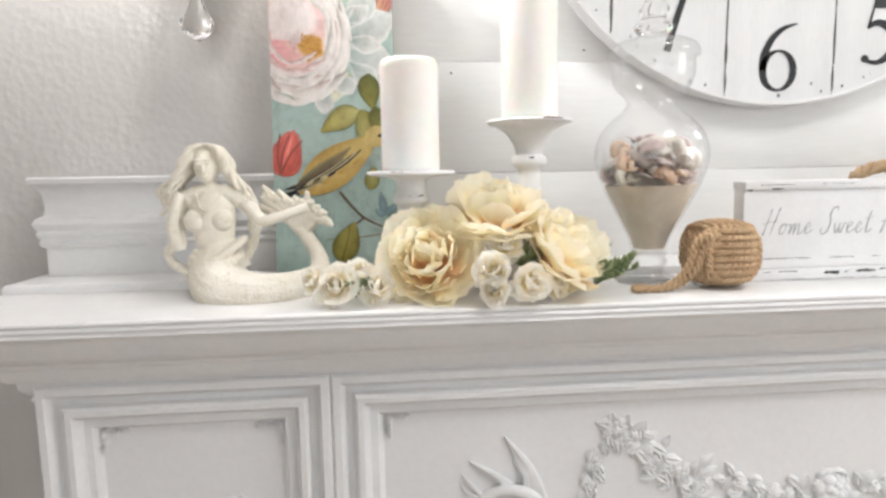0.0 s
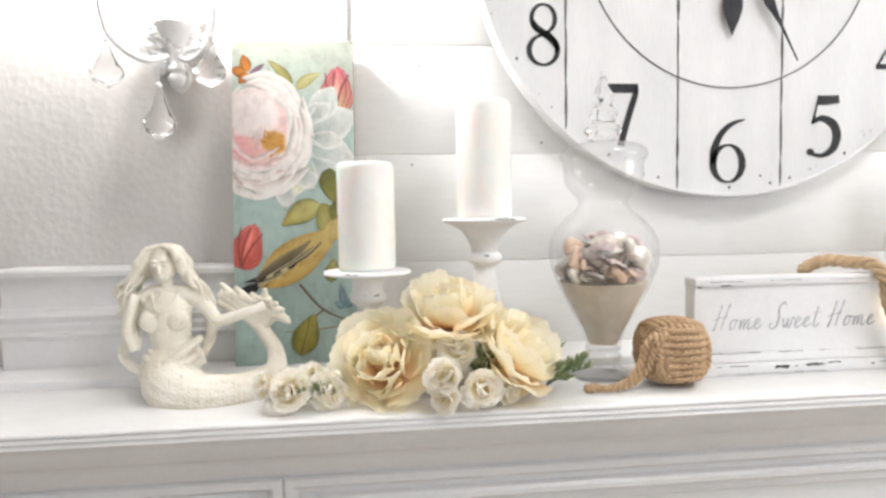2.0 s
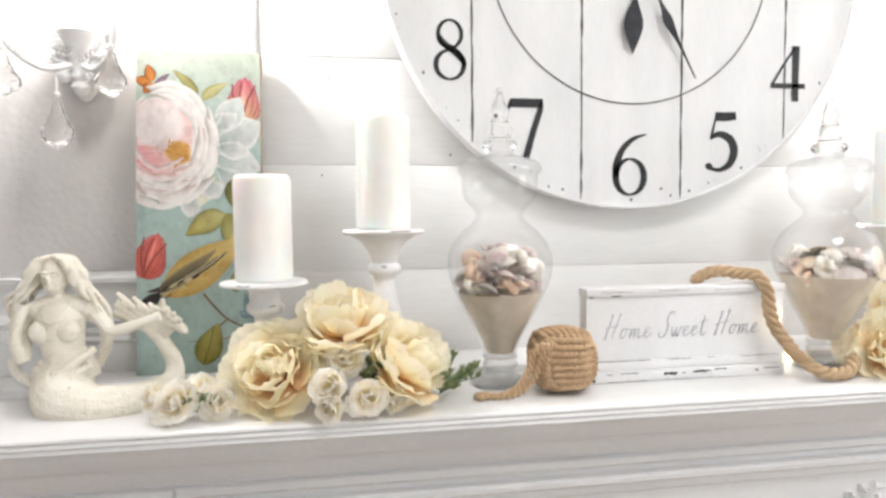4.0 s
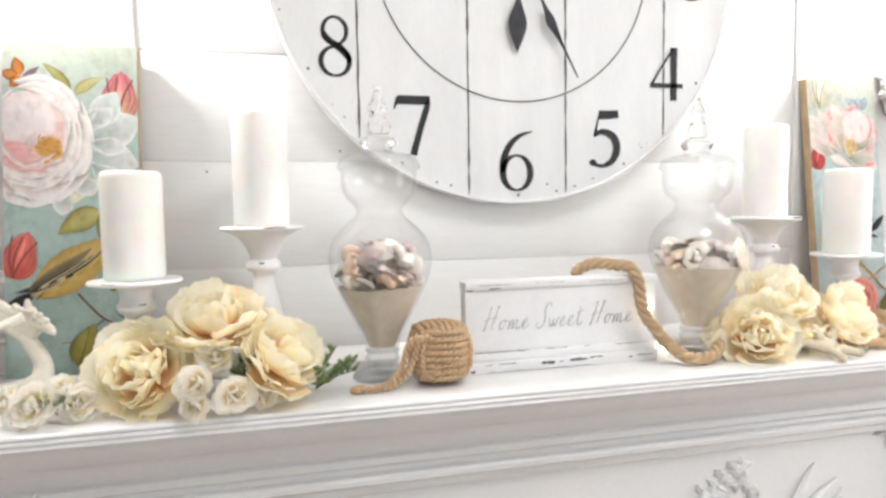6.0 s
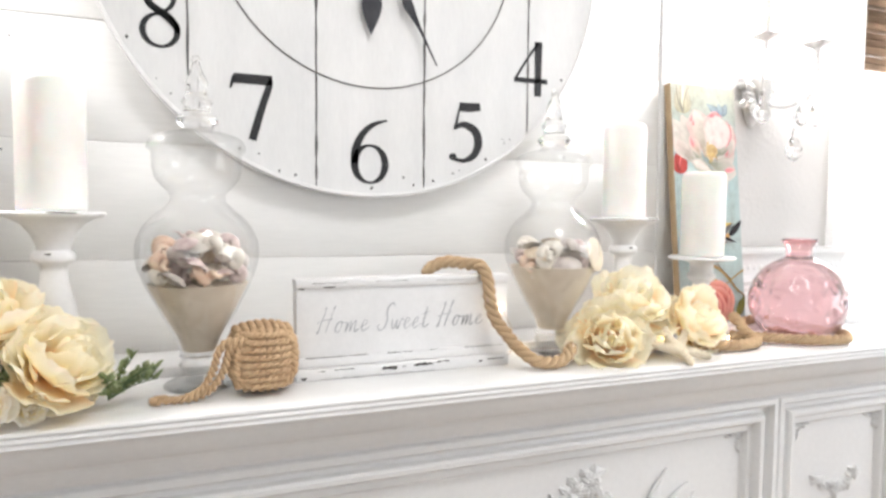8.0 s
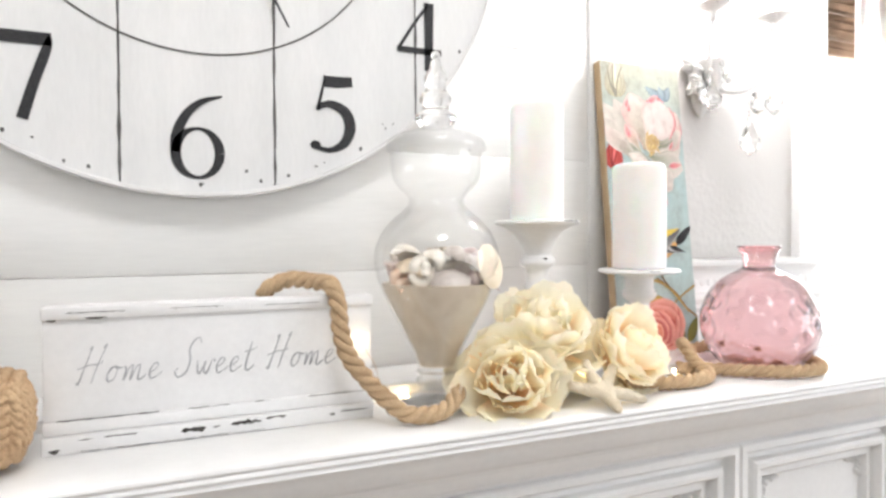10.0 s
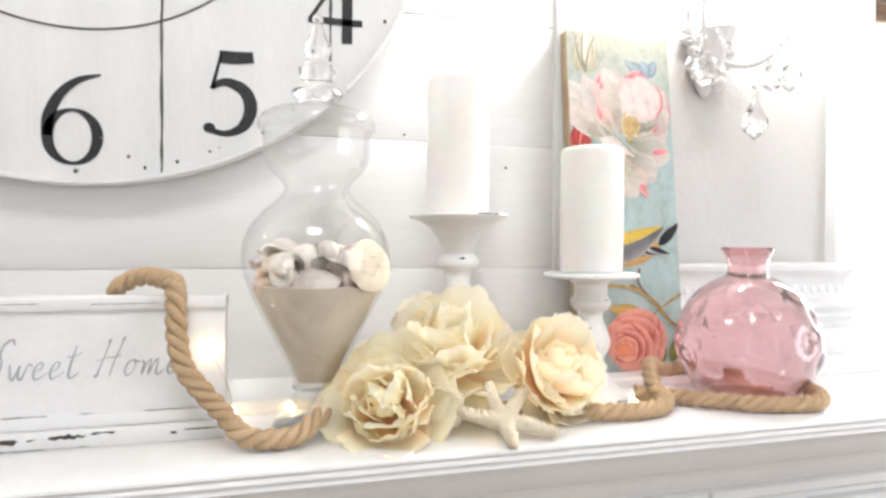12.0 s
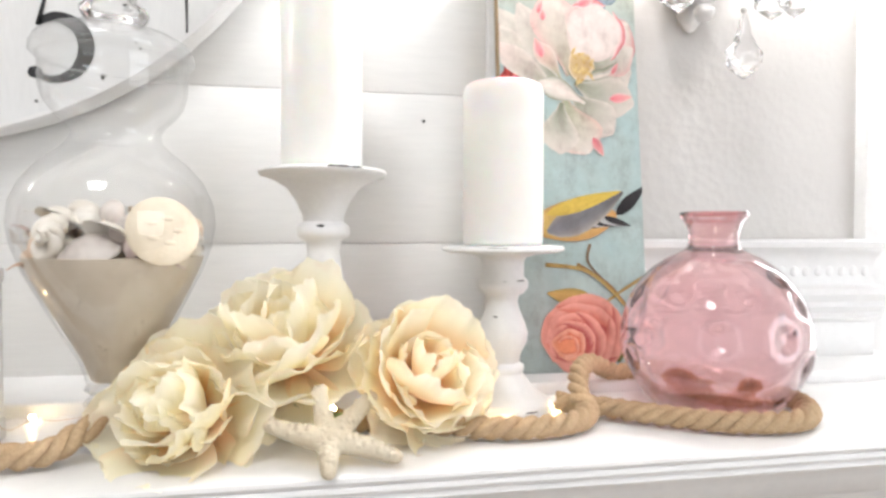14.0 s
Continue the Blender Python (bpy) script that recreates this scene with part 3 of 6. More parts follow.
for flip in (False, True):
    part("garland_applique", garland(flip), WHITE, mantel, "raised garland of leaves and roses")
    bird_body, feathers = swallow(flip)
    sw = part("swallow_applique", bird_body, WHITE, mantel, "raised swallow in flight")
    for q in feathers:
        part("feather", q, WHITE, sw)
centre = Geo()
rosette(centre, 0.628, 1.085, 0.03, random.Random(2))
part("rose_applique", centre, WHITE, mantel, "raised full rose")
for x0 in (-0.263, 1.519):
    g = Geo()
    rng = random.Random(7)
    for p in smooth([(x0 - 0.055, 0, 1.125), (x0 - 0.03, 0, 1.105), (x0, 0, 1.095), (x0 + 0.03, 0, 1.105), (x0 + 0.055, 0, 1.128)], 4):
        for k in range(2):
            carved_leaf(g, p.x, p.z + rng.uniform(-0.005, 0.005), rng.uniform(0.012, 0.02), rng.uniform(0, 6.28))
    part("swag_applique", g, WHITE, mantel, "small raised swag")
rng = random.Random(3)
for x0, x1 in PANELS:
    for sx, x in ((1, x0 + 0.066), (-1, x1 - 0.066)):
        g = Geo()
        for k in range(5):
            carved_leaf(g, x + sx * 0.004, 1.238 - 0.006 * k, 0.011, math.pi * 1.5 + rng.uniform(-0.8, 0.8))
            carved_leaf(g, x + sx * (0.004 + 0.006 * k), 1.236, 0.010, (0 if sx > 0 else math.pi) + rng.uniform(-0.8, 0.8))
        rosette(g, x + sx * 0.006, 1.231, 0.006, rng)
        part("corner_applique", g, WHITE, mantel)

# ---- wall clock ----
CX, CZ, CR, CY = 0.627, 2.084, 0.426, 0.91
clock = thing("wall_clock", "large round white wooden plank wall clock with black numerals", "clock", (CX, CY, CZ))
edges = [-CR, -0.2777, -0.09, 0.091, 0.288, CR]
part("backing", lathe([(0.0, 0.0), (CR - 0.006, 0.0), (CR - 0.006, 0.026), (0.0, 0.026)], 96), GAP, clock, at=pose(0, 0.029, 0, 90))
for i in range(5):
    a, b = edges[i] + (0.0012 if i else 0.006), edges[i + 1] - (0.0012 if i < 4 else 0.006)
    n = 28
    rr = CR - 0.004
    xs = [a + (b - a) * k / n for k in range(n + 1)]
    arc = [math.sqrt(max(rr * rr - x * x, 0)) for x in xs]
    outline = [(x, zz) for x, zz in zip(xs, arc)] + [(x, -zz) for x, zz in zip(reversed(xs), reversed(arc))]
    bm = bmesh.new()
    f = bm.faces.new([bm.verts.new((x, 0, zz)) for x, zz in outline])
    ex = bmesh.ops.extrude_face_region(bm, geom=[f])
    bmesh.ops.translate(bm, verts=[v for v in ex["geom"] if isinstance(v, bmesh.types.BMVert)], vec=(0, 0.012, 0))
    part("face_plank", geo_of(bm), CLOCKFACE, clock, sharp=30)
part("rim", lathe([(CR - 0.004, -0.001), (CR - 0.003, 0.003), (CR + 0.001, 0.003), (CR + 0.002, 0.0), (CR + 0.002, -0.03), (CR - 0.004, -0.03), (CR - 0.004, -0.001)], 128, True), CHALK, clock, "thin white metal rim", at=pose(0, 0, 0, 90))


def strip(points, widths, y):
    """A flat brush stroke in the clock's plane."""
    vs, fs = [], []
    n = len(points)
    for i, p in enumerate(points):
        a, b = points[max(i - 1, 0)], points[min(i + 1, n - 1)]
        t = (b - a)
        t = Vector((t.x, 0, t.z)).normalized()
        nn = Vector((-t.z, 0, t.x))
        w = widths[i] / 2
        for yy in (y, y + 0.0011):
            vs += [(p.x + nn.x * w, yy, p.z + nn.z * w), (p.x - nn.x * w, yy, p.z - nn.z * w)]
    for i in range(n - 1):
        a = 4 * i
        fs += [(a, a + 1, a + 5, a + 4), (a + 2, a + 6, a + 7, a + 3), (a, a + 4, a + 6, a + 2), (a + 1, a + 3, a + 7, a + 5)]
    fs += [(0, 2, 3, 1), (4 * n - 4, 4 * n - 3, 4 * n - 1, 4 * n - 2)]
    return Geo().add(vs, fs)


def stroke(g, pts, y, per=8, loop=False):
    """pts of (x, z, width), rounded into a stroke whose width swells and thins."""
    path = smooth([(x, w, zz) for x, zz, w in pts], per, loop)
    if loop:
        path.append(path[0])
    g.join(strip([Vector((p.x, 0, p.z)) for p in path], [max(p.y, 0.0008) for p in path], y))


def oval(cx, cz, rx, rz, thick, fine, n=12):
    return [(cx + rx * math.cos(a), cz + rz * math.sin(a), fine + (thick - fine) * abs(math.cos(a)) ** 1.4) for a in (2 * math.pi * k / n for k in range(n))]


def numeral(d, y=-0.0012):
    """A serif numeral, 1 high, stroke by stroke."""
    g = Geo()
    if d == 6:
        stroke(g, oval(0.32, 0.3, 0.245, 0.29, 0.115, 0.035), y, 5, True)
        stroke(g, [(0.07, 0.3, 0.11), (0.09, 0.52, 0.12), (0.2, 0.76, 0.1), (0.38, 0.92, 0.07), (0.6, 0.99, 0.02)], y)
    elif d == 8:
        stroke(g, oval(0.3, 0.25, 0.235, 0.235, 0.085, 0.04), y, 5, True)
        stroke(g, oval(0.3, 0.75, 0.195, 0.225, 0.07, 0.04), y, 5, True)
        stroke(g, [(0.12, 0.72, 0.06), (0.22, 0.58, 0.1), (0.4, 0.46, 0.12), (0.52, 0.32, 0.1), (0.53, 0.22, 0.06)], y)
    elif d == 7:
        stroke(g, [(0.05, 0.93, 0.15), (0.33, 0.93, 0.15), (0.62, 0.93, 0.15)], y)
        stroke(g, [(0.06, 0.97, 0.05), (0.03, 0.87, 0.05), (0.0, 0.77, 0.02)], y)
        stroke(g, [(0.6, 0.97, 0.04), (0.57, 0.82, 0.1), (0.44, 0.42, 0.11), (0.32, 0.0, 0.12)], y)
    elif d == 5:
        stroke(g, [(0.18, 0.92, 0.15), (0.36, 0.92, 0.15), (0.56, 0.94, 0.13)], y)
        stroke(g, [(0.2, 0.96, 0.03), (0.15, 0.75, 0.035), (0.1, 0.54, 0.05)], y)
        stroke(g, [(0.1, 0.57, 0.06), (0.26, 0.63, 0.1), (0.46, 0.54, 0.14), (0.53, 0.34, 0.15), (0.45, 0.13, 0.12), (0.26, 0.03, 0.07), (0.06, 0.07, 0.06)], y)
        g.join(blob((0.07, y + 0.0006, 0.09), (0.07, 0.0006, 0.06), 12, 4))
    elif d == 4:
        stroke(g, [(0.5, 1.0, 0.16), (0.5, 0.5, 0.14), (0.5, 0.0, 0.14)], y)
        stroke(g, [(0.5, 0.99, 0.05), (0.26, 0.66, 0.045), (0.03, 0.3, 0.05)], y)
        stroke(g, [(0.0, 0.28, 0.09), (0.33, 0.28, 0.09), (0.7, 0.28, 0.09)], y)
    elif d == 3:
        stroke(g, [(0.04, 0.9, 0.03), (0.26, 0.99, 0.06), (0.48, 0.86, 0.12), (0.42, 0.62, 0.1), (0.2, 0.53, 0.03)], y)
        stroke(g, [(0.2, 0.53, 0.03), (0.46, 0.48, 0.1), (0.55, 0.27, 0.15), (0.42, 0.06, 0.1), (0.2, 0.0, 0.05), (0.05, 0.08, 0.06)], y)
        g.join(blob((0.06, y + 0.0006, 0.1), (0.065, 0.0006, 0.06), 12, 4))
    return g


for d, x, zz, h in ((8, 0.2834, 1.8665, 0.0979), (7, 0.4079, 1.7400, 0.0989), (6, 0.5908, 1.6787, 0.1048), (5, 0.7638, 1.7192, 0.1038), (4, 0.8874, 1.8438, 0.0969), (3, 0.9447, 2.0306, 0.0989)):
    g = numeral(d, -0.012)
    part("numeral", g, INK, clock, at=Matrix.Translation((x - CX, 0, zz - CZ)) @ Matrix.Diagonal((h, 0.1, h, 1)), sharp=30)
ring = Geo()
stroke(ring, [(0.25 * math.cos(a), 0.25 * math.sin(a), 0.0022) for a in (2 * math.pi * k / 48 for k in range(48))], -0.0012, 2, True)
part("ring_line", ring, GAP, clock, "thin dark circle painted on the face")
rng = random.Random(5)
for xe in edges[1:-1]:
    h = math.sqrt(CR * CR - xe * xe)
    g = Geo()
    zz = -h + 0.01
    while zz < h - 0.05:
        ln_ = rng.uniform(0.03, 0.09)
        stroke(g, [(xe + rng.uniform(-0.001, 0.001), zz, 0.001), (xe, zz + ln_ / 2, rng.uniform(0.003, 0.0052)), (xe + rng.uniform(-0.001, 0.001), zz + ln_, 0.001)], -0.0006, 3)
        zz += ln_ * rng.uniform(0.8, 1.1)
    part("joint_line", g, GAP, clock, "dark rubbed joint between two planks")
g = Geo()
for k in range(24):
    a = -math.pi * rng.uniform(0.0, 1.0)
    r = CR - rng.uniform(0.006, 0.03)
    s = rng.uniform(0.0008, 0.0022)
    g.join(blob((r * math.cos(a), -0.0003, r * math.sin(a)), (s, 0.0006, s * rng.uniform(0.6, 1.6)), 6, 4))
for a in range(0, 360, 30):
    g.join(blob(((CR - 0.013) * math.cos(radians(a)), -0.0006, (CR - 0.013) * math.sin(radians(a))), (0.0022, 0.001, 0.003), 8, 4))
tagged(part("worn_specks", g, GAP, clock, "dark specks and nail heads near the rim"), kind="stuff")
hour = Geo()
stroke(hour, [(0, 0.0, 0.008), (-0.001, -0.07, 0.006), (-0.003, -0.12, 0.034), (-0.004, -0.168, 0.001)], -0.012, 6)
part("hour_pointer", hour, IRON, clock)
mn = Geo()
stroke(mn, [(0, 0.0, 0.009), (0.036, -0.07, 0.005), (0.047, -0.092, 0.008), (0.056, -0.112, 0.018), (0.066, -0.13, 0.012), (0.08, -0.155, 0.005), (0.108, -0.208, 0.002)], -0.016, 6)
part("minute_pointer", mn, IRON, clock)
part("boss", lathe([(0.014, 0.0), (0.014, 0.014), (0.008, 0.02), (0.0, 0.021)], 20), IRON, clock, at=pose(0, 0, 0, 90))

# ---- printed panels: flat pieces of colour laid over one another ----


class Picture:
    """A printed panel w by h metres; pieces are given in shares of the width, measured from the top left."""

    def __init__(self, w, h, seed):
        self.w, self.h, self.g, self.n, self.rng = w, h, Geo(), 0, random.Random(seed)

    def put(self, pts, faces, inks):
        self.n += 1
        y = -0.00035 - 0.000022 * self.n
        w, h = self.w, self.h
        vs = [(min(max(x * w, 0.0), w), y, min(max(h - v * w, 0.0), h)) for x, v in pts]
        self.g.add(vs, faces, inks)

    def petal(self, x, v, length, width, ang, c0, c1, edge=None, bend=0.0, blunt=0.75):
        """A leaf or petal from its foot at (x, v) along ang (degrees, 0 right, 90 up)."""
        pts, fs, ink = [], [], []
        a = radians(ang)
        rows, cols = 10, 7
        for i in range(rows):
            s = i / (rows - 1)
            aa = a + bend * s
            px, pv = x + length * s * math.cos(aa), v - length * s * math.sin(aa)
            ww = 0.5 * width * max(math.sin(math.pi * (0.04 + 0.93 * s ** blunt)), 0.02)
            for k in range(cols):
                q = 2 * k / (cols - 1) - 1
                pts.append((px - ww * q * math.sin(aa), pv - ww * q * math.cos(aa)))
                c = [p + (r - p) * s for p, r in zip(c0, c1)]
                if edge:
                    f = abs(q) ** 3 * 0.8
                    c = [p + (r - p) * f for p, r in zip(c, edge)]
                j = 1 + self.rng.uniform(-0.07, 0.07)
                ink.append(tuple(min(p * j, 0.95) for p in c))
        for i in range(rows - 1):
            for k in range(cols - 1):
                b = i * cols + k
                fs.append((b, b + 1, b + cols + 1, b + cols))
        self.put(pts, fs, ink)

    def disc(self, x, v, rx, rv, c0, c1, rot=0.0):
        pts, fs, ink = [(x, v)], [], [c0]
        n = 22
        for r in (0.35, 0.7, 1.0):
            for k in range(n):
                a = 2 * math.pi * k / n
                px, pv = rx * r * math.cos(a), rv * r * math.sin(a)
                pts.append((x + px * math.cos(rot) - pv * math.sin(rot), v + px * math.sin(rot) + pv * math.cos(rot)))
                j = 1 + self.rng.uniform(-0.06, 0.06)
                ink.append(tuple(min((p + (q - p) * r) * j, 0.95) for p, q in zip(c0, c1)))
        for k in range(n):
            l = (k + 1) % n
            fs.append((0, 1 + k, 1 + l))
            for r in range(2):
                fs.append((1 + r * n + k, 1 + r * n + n + k, 1 + r * n + n + l, 1 + r * n + l))
        self.put(pts, fs, ink)

    def crescent(self, x, v, rx, rv, body, lip, rot=0.0, ragged=0.05):
        """One petal of a full bloom seen from the front: a rounded form with a pale lip."""
        pts, fs, ink = [(x, v)], [], [body]
        n = 30
        ph = [self.rng.uniform(0, 6.28) for _ in range(3)]
        levels = ((0.6, 0.0), (0.82, 0.25), (0.92, 0.8), (1.0, 1.0))
        for r, f in levels:
            for k in range(n):
                a = 2 * math.pi * k / n
                q = 1 + ragged * r * (math.sin(3 * a + ph[0]) + 0.6 * math.sin(5 * a + ph[1]) + 0.4 * math.sin(8 * a + ph[2]))
                px, pv = rx * r * q * math.cos(a), rv * r * q * math.sin(a)
                pts.append((x + px * math.cos(rot) - pv * math.sin(rot), v + px * math.sin(rot) + pv * math.cos(rot)))
                j = 1 + self.rng.uniform(-0.05, 0.05)
                ink.append(tuple(min((p + (w - p) * f) * j, 0.93) for p, w in zip(body, lip)))
        for k in range(n):
            l = (k + 1) % n
            fs.append((0, 1 + k, 1 + l))
            for r in range(len(levels) - 1):
                fs.append((1 + r * n + k, 1 + r * n + n + k, 1 + r * n + n + l, 1 + r * n + l))
        self.put(pts, fs, ink)

    def fold(self, x, v, rx, rv, a0, a1, thick, inner, lip):
        """One petal of a bloom seen from above: a curved band from a0 to a1 (degrees, 0 right, 90 down) that thins to both ends, dark in its fold and pale on its lip."""
        pts, fs, ink = [], [], []
        n, ph = 18, self.rng.uniform(0, 6.28)
        levels = ((0.0, 0.0), (0.35, 0.3), (0.7, 0.85), (1.0, 1.0))
        for i in range(n + 1):
            f = i / n
            a = radians(a0 + (a1 - a0) * f)
            th = thick * max(math.sin(math.pi * f), 0.03) ** 0.6
            edge = 1 + 0.025 * math.sin(9 * f + ph) + 0.012 * math.sin(21 * f + 2 * ph)
            for lv, mx in levels:
                k = edge - th * (1 - lv)
                pts.append((x + rx * k * math.cos(a), v + rv * k * math.sin(a)))
                j = 1 + self.rng.uniform(-0.05, 0.05)
                ink.append(tuple(min((p + (w - p) * mx) * j, 0.93) for p, w in zip(inner, lip)))
        m = len(levels)
        for i in range(n):
            for k in range(m - 1):
                b = i * m + k
                fs.append((b, b + 1, b + m + 1, b + m))
        self.put(pts, fs, ink)

    def rings(self, x, v, rx, rv, start, sweep, count, shade_a, shade_b, lip, drift, thick=0.34):
        """Bands of petals from the outside inwards, each ring moved on by drift."""
        for r in range(count):
            k = 1 - 0.58 * r / count
            n = 4 if r < count // 2 else 3
            for q in range(n):
                a0 = start + sweep * q / n - 16 + self.rng.uniform(-12, 12) + 13 * (r % 3)
                t = self.rng.random()
                c = tuple(p + (w - p) * t for p, w in zip(shade_a, shade_b))
                self.fold(x + drift[0] * r / count, v + drift[1] * r / count, rx * k * self.rng.uniform(0.96, 1.04), rv * k * self.rng.uniform(0.96, 1.04), a0, a0 + sweep / n + 40, thick, c, lip)

    def line(self, pts, width, c):
        path = smooth([(x, 0, v) for x, v in pts], 6)
        ps, fs, n = [], [], len(path)
        for i, p in enumerate(path):
            t = (path[min(i + 1, n - 1)] - path[max(i - 1, 0)]).normalized()
            w = width * 0.5 * (1 - 0.5 * i / n)
            ps += [(p.x - t.z * w, p.z + t.x * w), (p.x + t.z * w, p.z - t.x * w)]
        for i in range(n - 1):
            fs.append((2 * i, 2 * i + 1, 2 * i + 3, 2 * i + 2))
        self.put(ps, fs, [c] * len(ps))

    def ground(self, top, low):
        pts, fs, ink = [], [], []
        asp = self.h / self.w
        for i in range(25):
            for k in range(9):
                pts.append((k / 8, asp * i / 24))
                f = min(1, i / 7) + self.rng.uniform(-0.08, 0.08)
                ink.append(tuple(p + (q - p) * f for p, q in zip(top, low)))
        for i in range(24):
            for k in range(8):
                b = 9 * i + k
                fs.append((b, b + 1, b + 10, b + 9))
        self.put(pts, fs, ink)

    def bird(self, pts, wing, belly, back, dark):
        """pts: tail tip, rump, breast, head."""
        (tx, tv), (rx, rv), (bx, bv), (hx, hv) = pts
        ang = math.degrees(math.atan2(rv - hv, hx - rx))
        ln = math.hypot(hx - rx, hv - rv)
        self.petal(rx, rv, math.hypot(tx - rx, tv - rv), 0.09, math.degrees(math.atan2(rv - tv, tx - rx)), dark, [c * 1.8 for c in dark])
        self.petal(rx, rv, ln * 1.02, ln * 0.42, ang, belly, back, [c * 0.8 for c in belly], 0.0, 0.8)
        self.disc(hx, hv, ln * 0.13, ln * 0.11, back, [c * 0.9 for c in back])
        for k in range(5):
            self.petal(rx + (bx - rx) * (0.75 - 0.12 * k), rv + (bv - rv) * (0.75 - 0.12 * k) - 0.02, ln * (0.42 - 0.03 * k), 0.045, ang + 180 - 6 * k, wing if k % 2 else dark, [c * 0.8 for c in wing] if k % 2 else [c * 2.2 for c in dark])
        self.petal(hx, hv, 0.07, 0.03, ang - 25, dark, dark)


def picture_board(label, w, h, at, seed, draw):
    ob = thing("picture", label, "picture", at)
    part("board", box(0, w, -0.0002, 0.018, 0, h, 0.0012), BOARD, ob, "tan fibreboard block with worn edges")
    pic = Picture(w, h, seed)
    draw(pic)
    part("print", mesh_of("print", pic.g, PRINT), PRINT, ob, "printed flowers and a small bird on pale aqua")
    return ob


AQUA, CREAM = (0.42, 0.55, 0.51), (0.58, 0.64, 0.54)
OLIVE, DKOL, PALE = (0.3, 0.28, 0.08), (0.14, 0.15, 0.05), (0.5, 0.46, 0.2)
BROWN, DARK = (0.22, 0.14, 0.08), (0.03, 0.028, 0.03)
RED, ORANGE = (0.62, 0.1, 0.09), (0.72, 0.3, 0.06)
PEARL = (0.83, 0.8, 0.75)


def tulip(p, x, v, s, ang, c0, c1):
    for da, l in ((-38, 0.8), (38, 0.85), (-18, 1.0), (20, 1.0), (0, 1.05)):
        p.petal(x, v, s * l, s * 0.46, ang + da, c0, c1, [c * 0.5 for c in c1], radians(-da) * 0.7, 0.9)
        p.petal(x + 0.02 * math.cos(radians(ang + da)), v - 0.02 * math.sin(radians(ang + da)), s * l * 0.8, s * 0.1, ang + da * 0.8, [min(c * 1.25 + 0.05, 0.9) for c in c0], [min(c * 1.2 + 0.1, 0.9) for c in c1], None, radians(-da) * 0.7)

    for da in (-15, 4, 17):
        a = radians(ang + da)
        p.line([(x, v), (x + 0.5 * s * math.cos(a + 0.12), v - 0.5 * s * math.sin(a + 0.12)), (x + 0.92 * s * math.cos(a), v - 0.92 * s * math.sin(a))], 0.022, [c * 0.42 for c in c1])


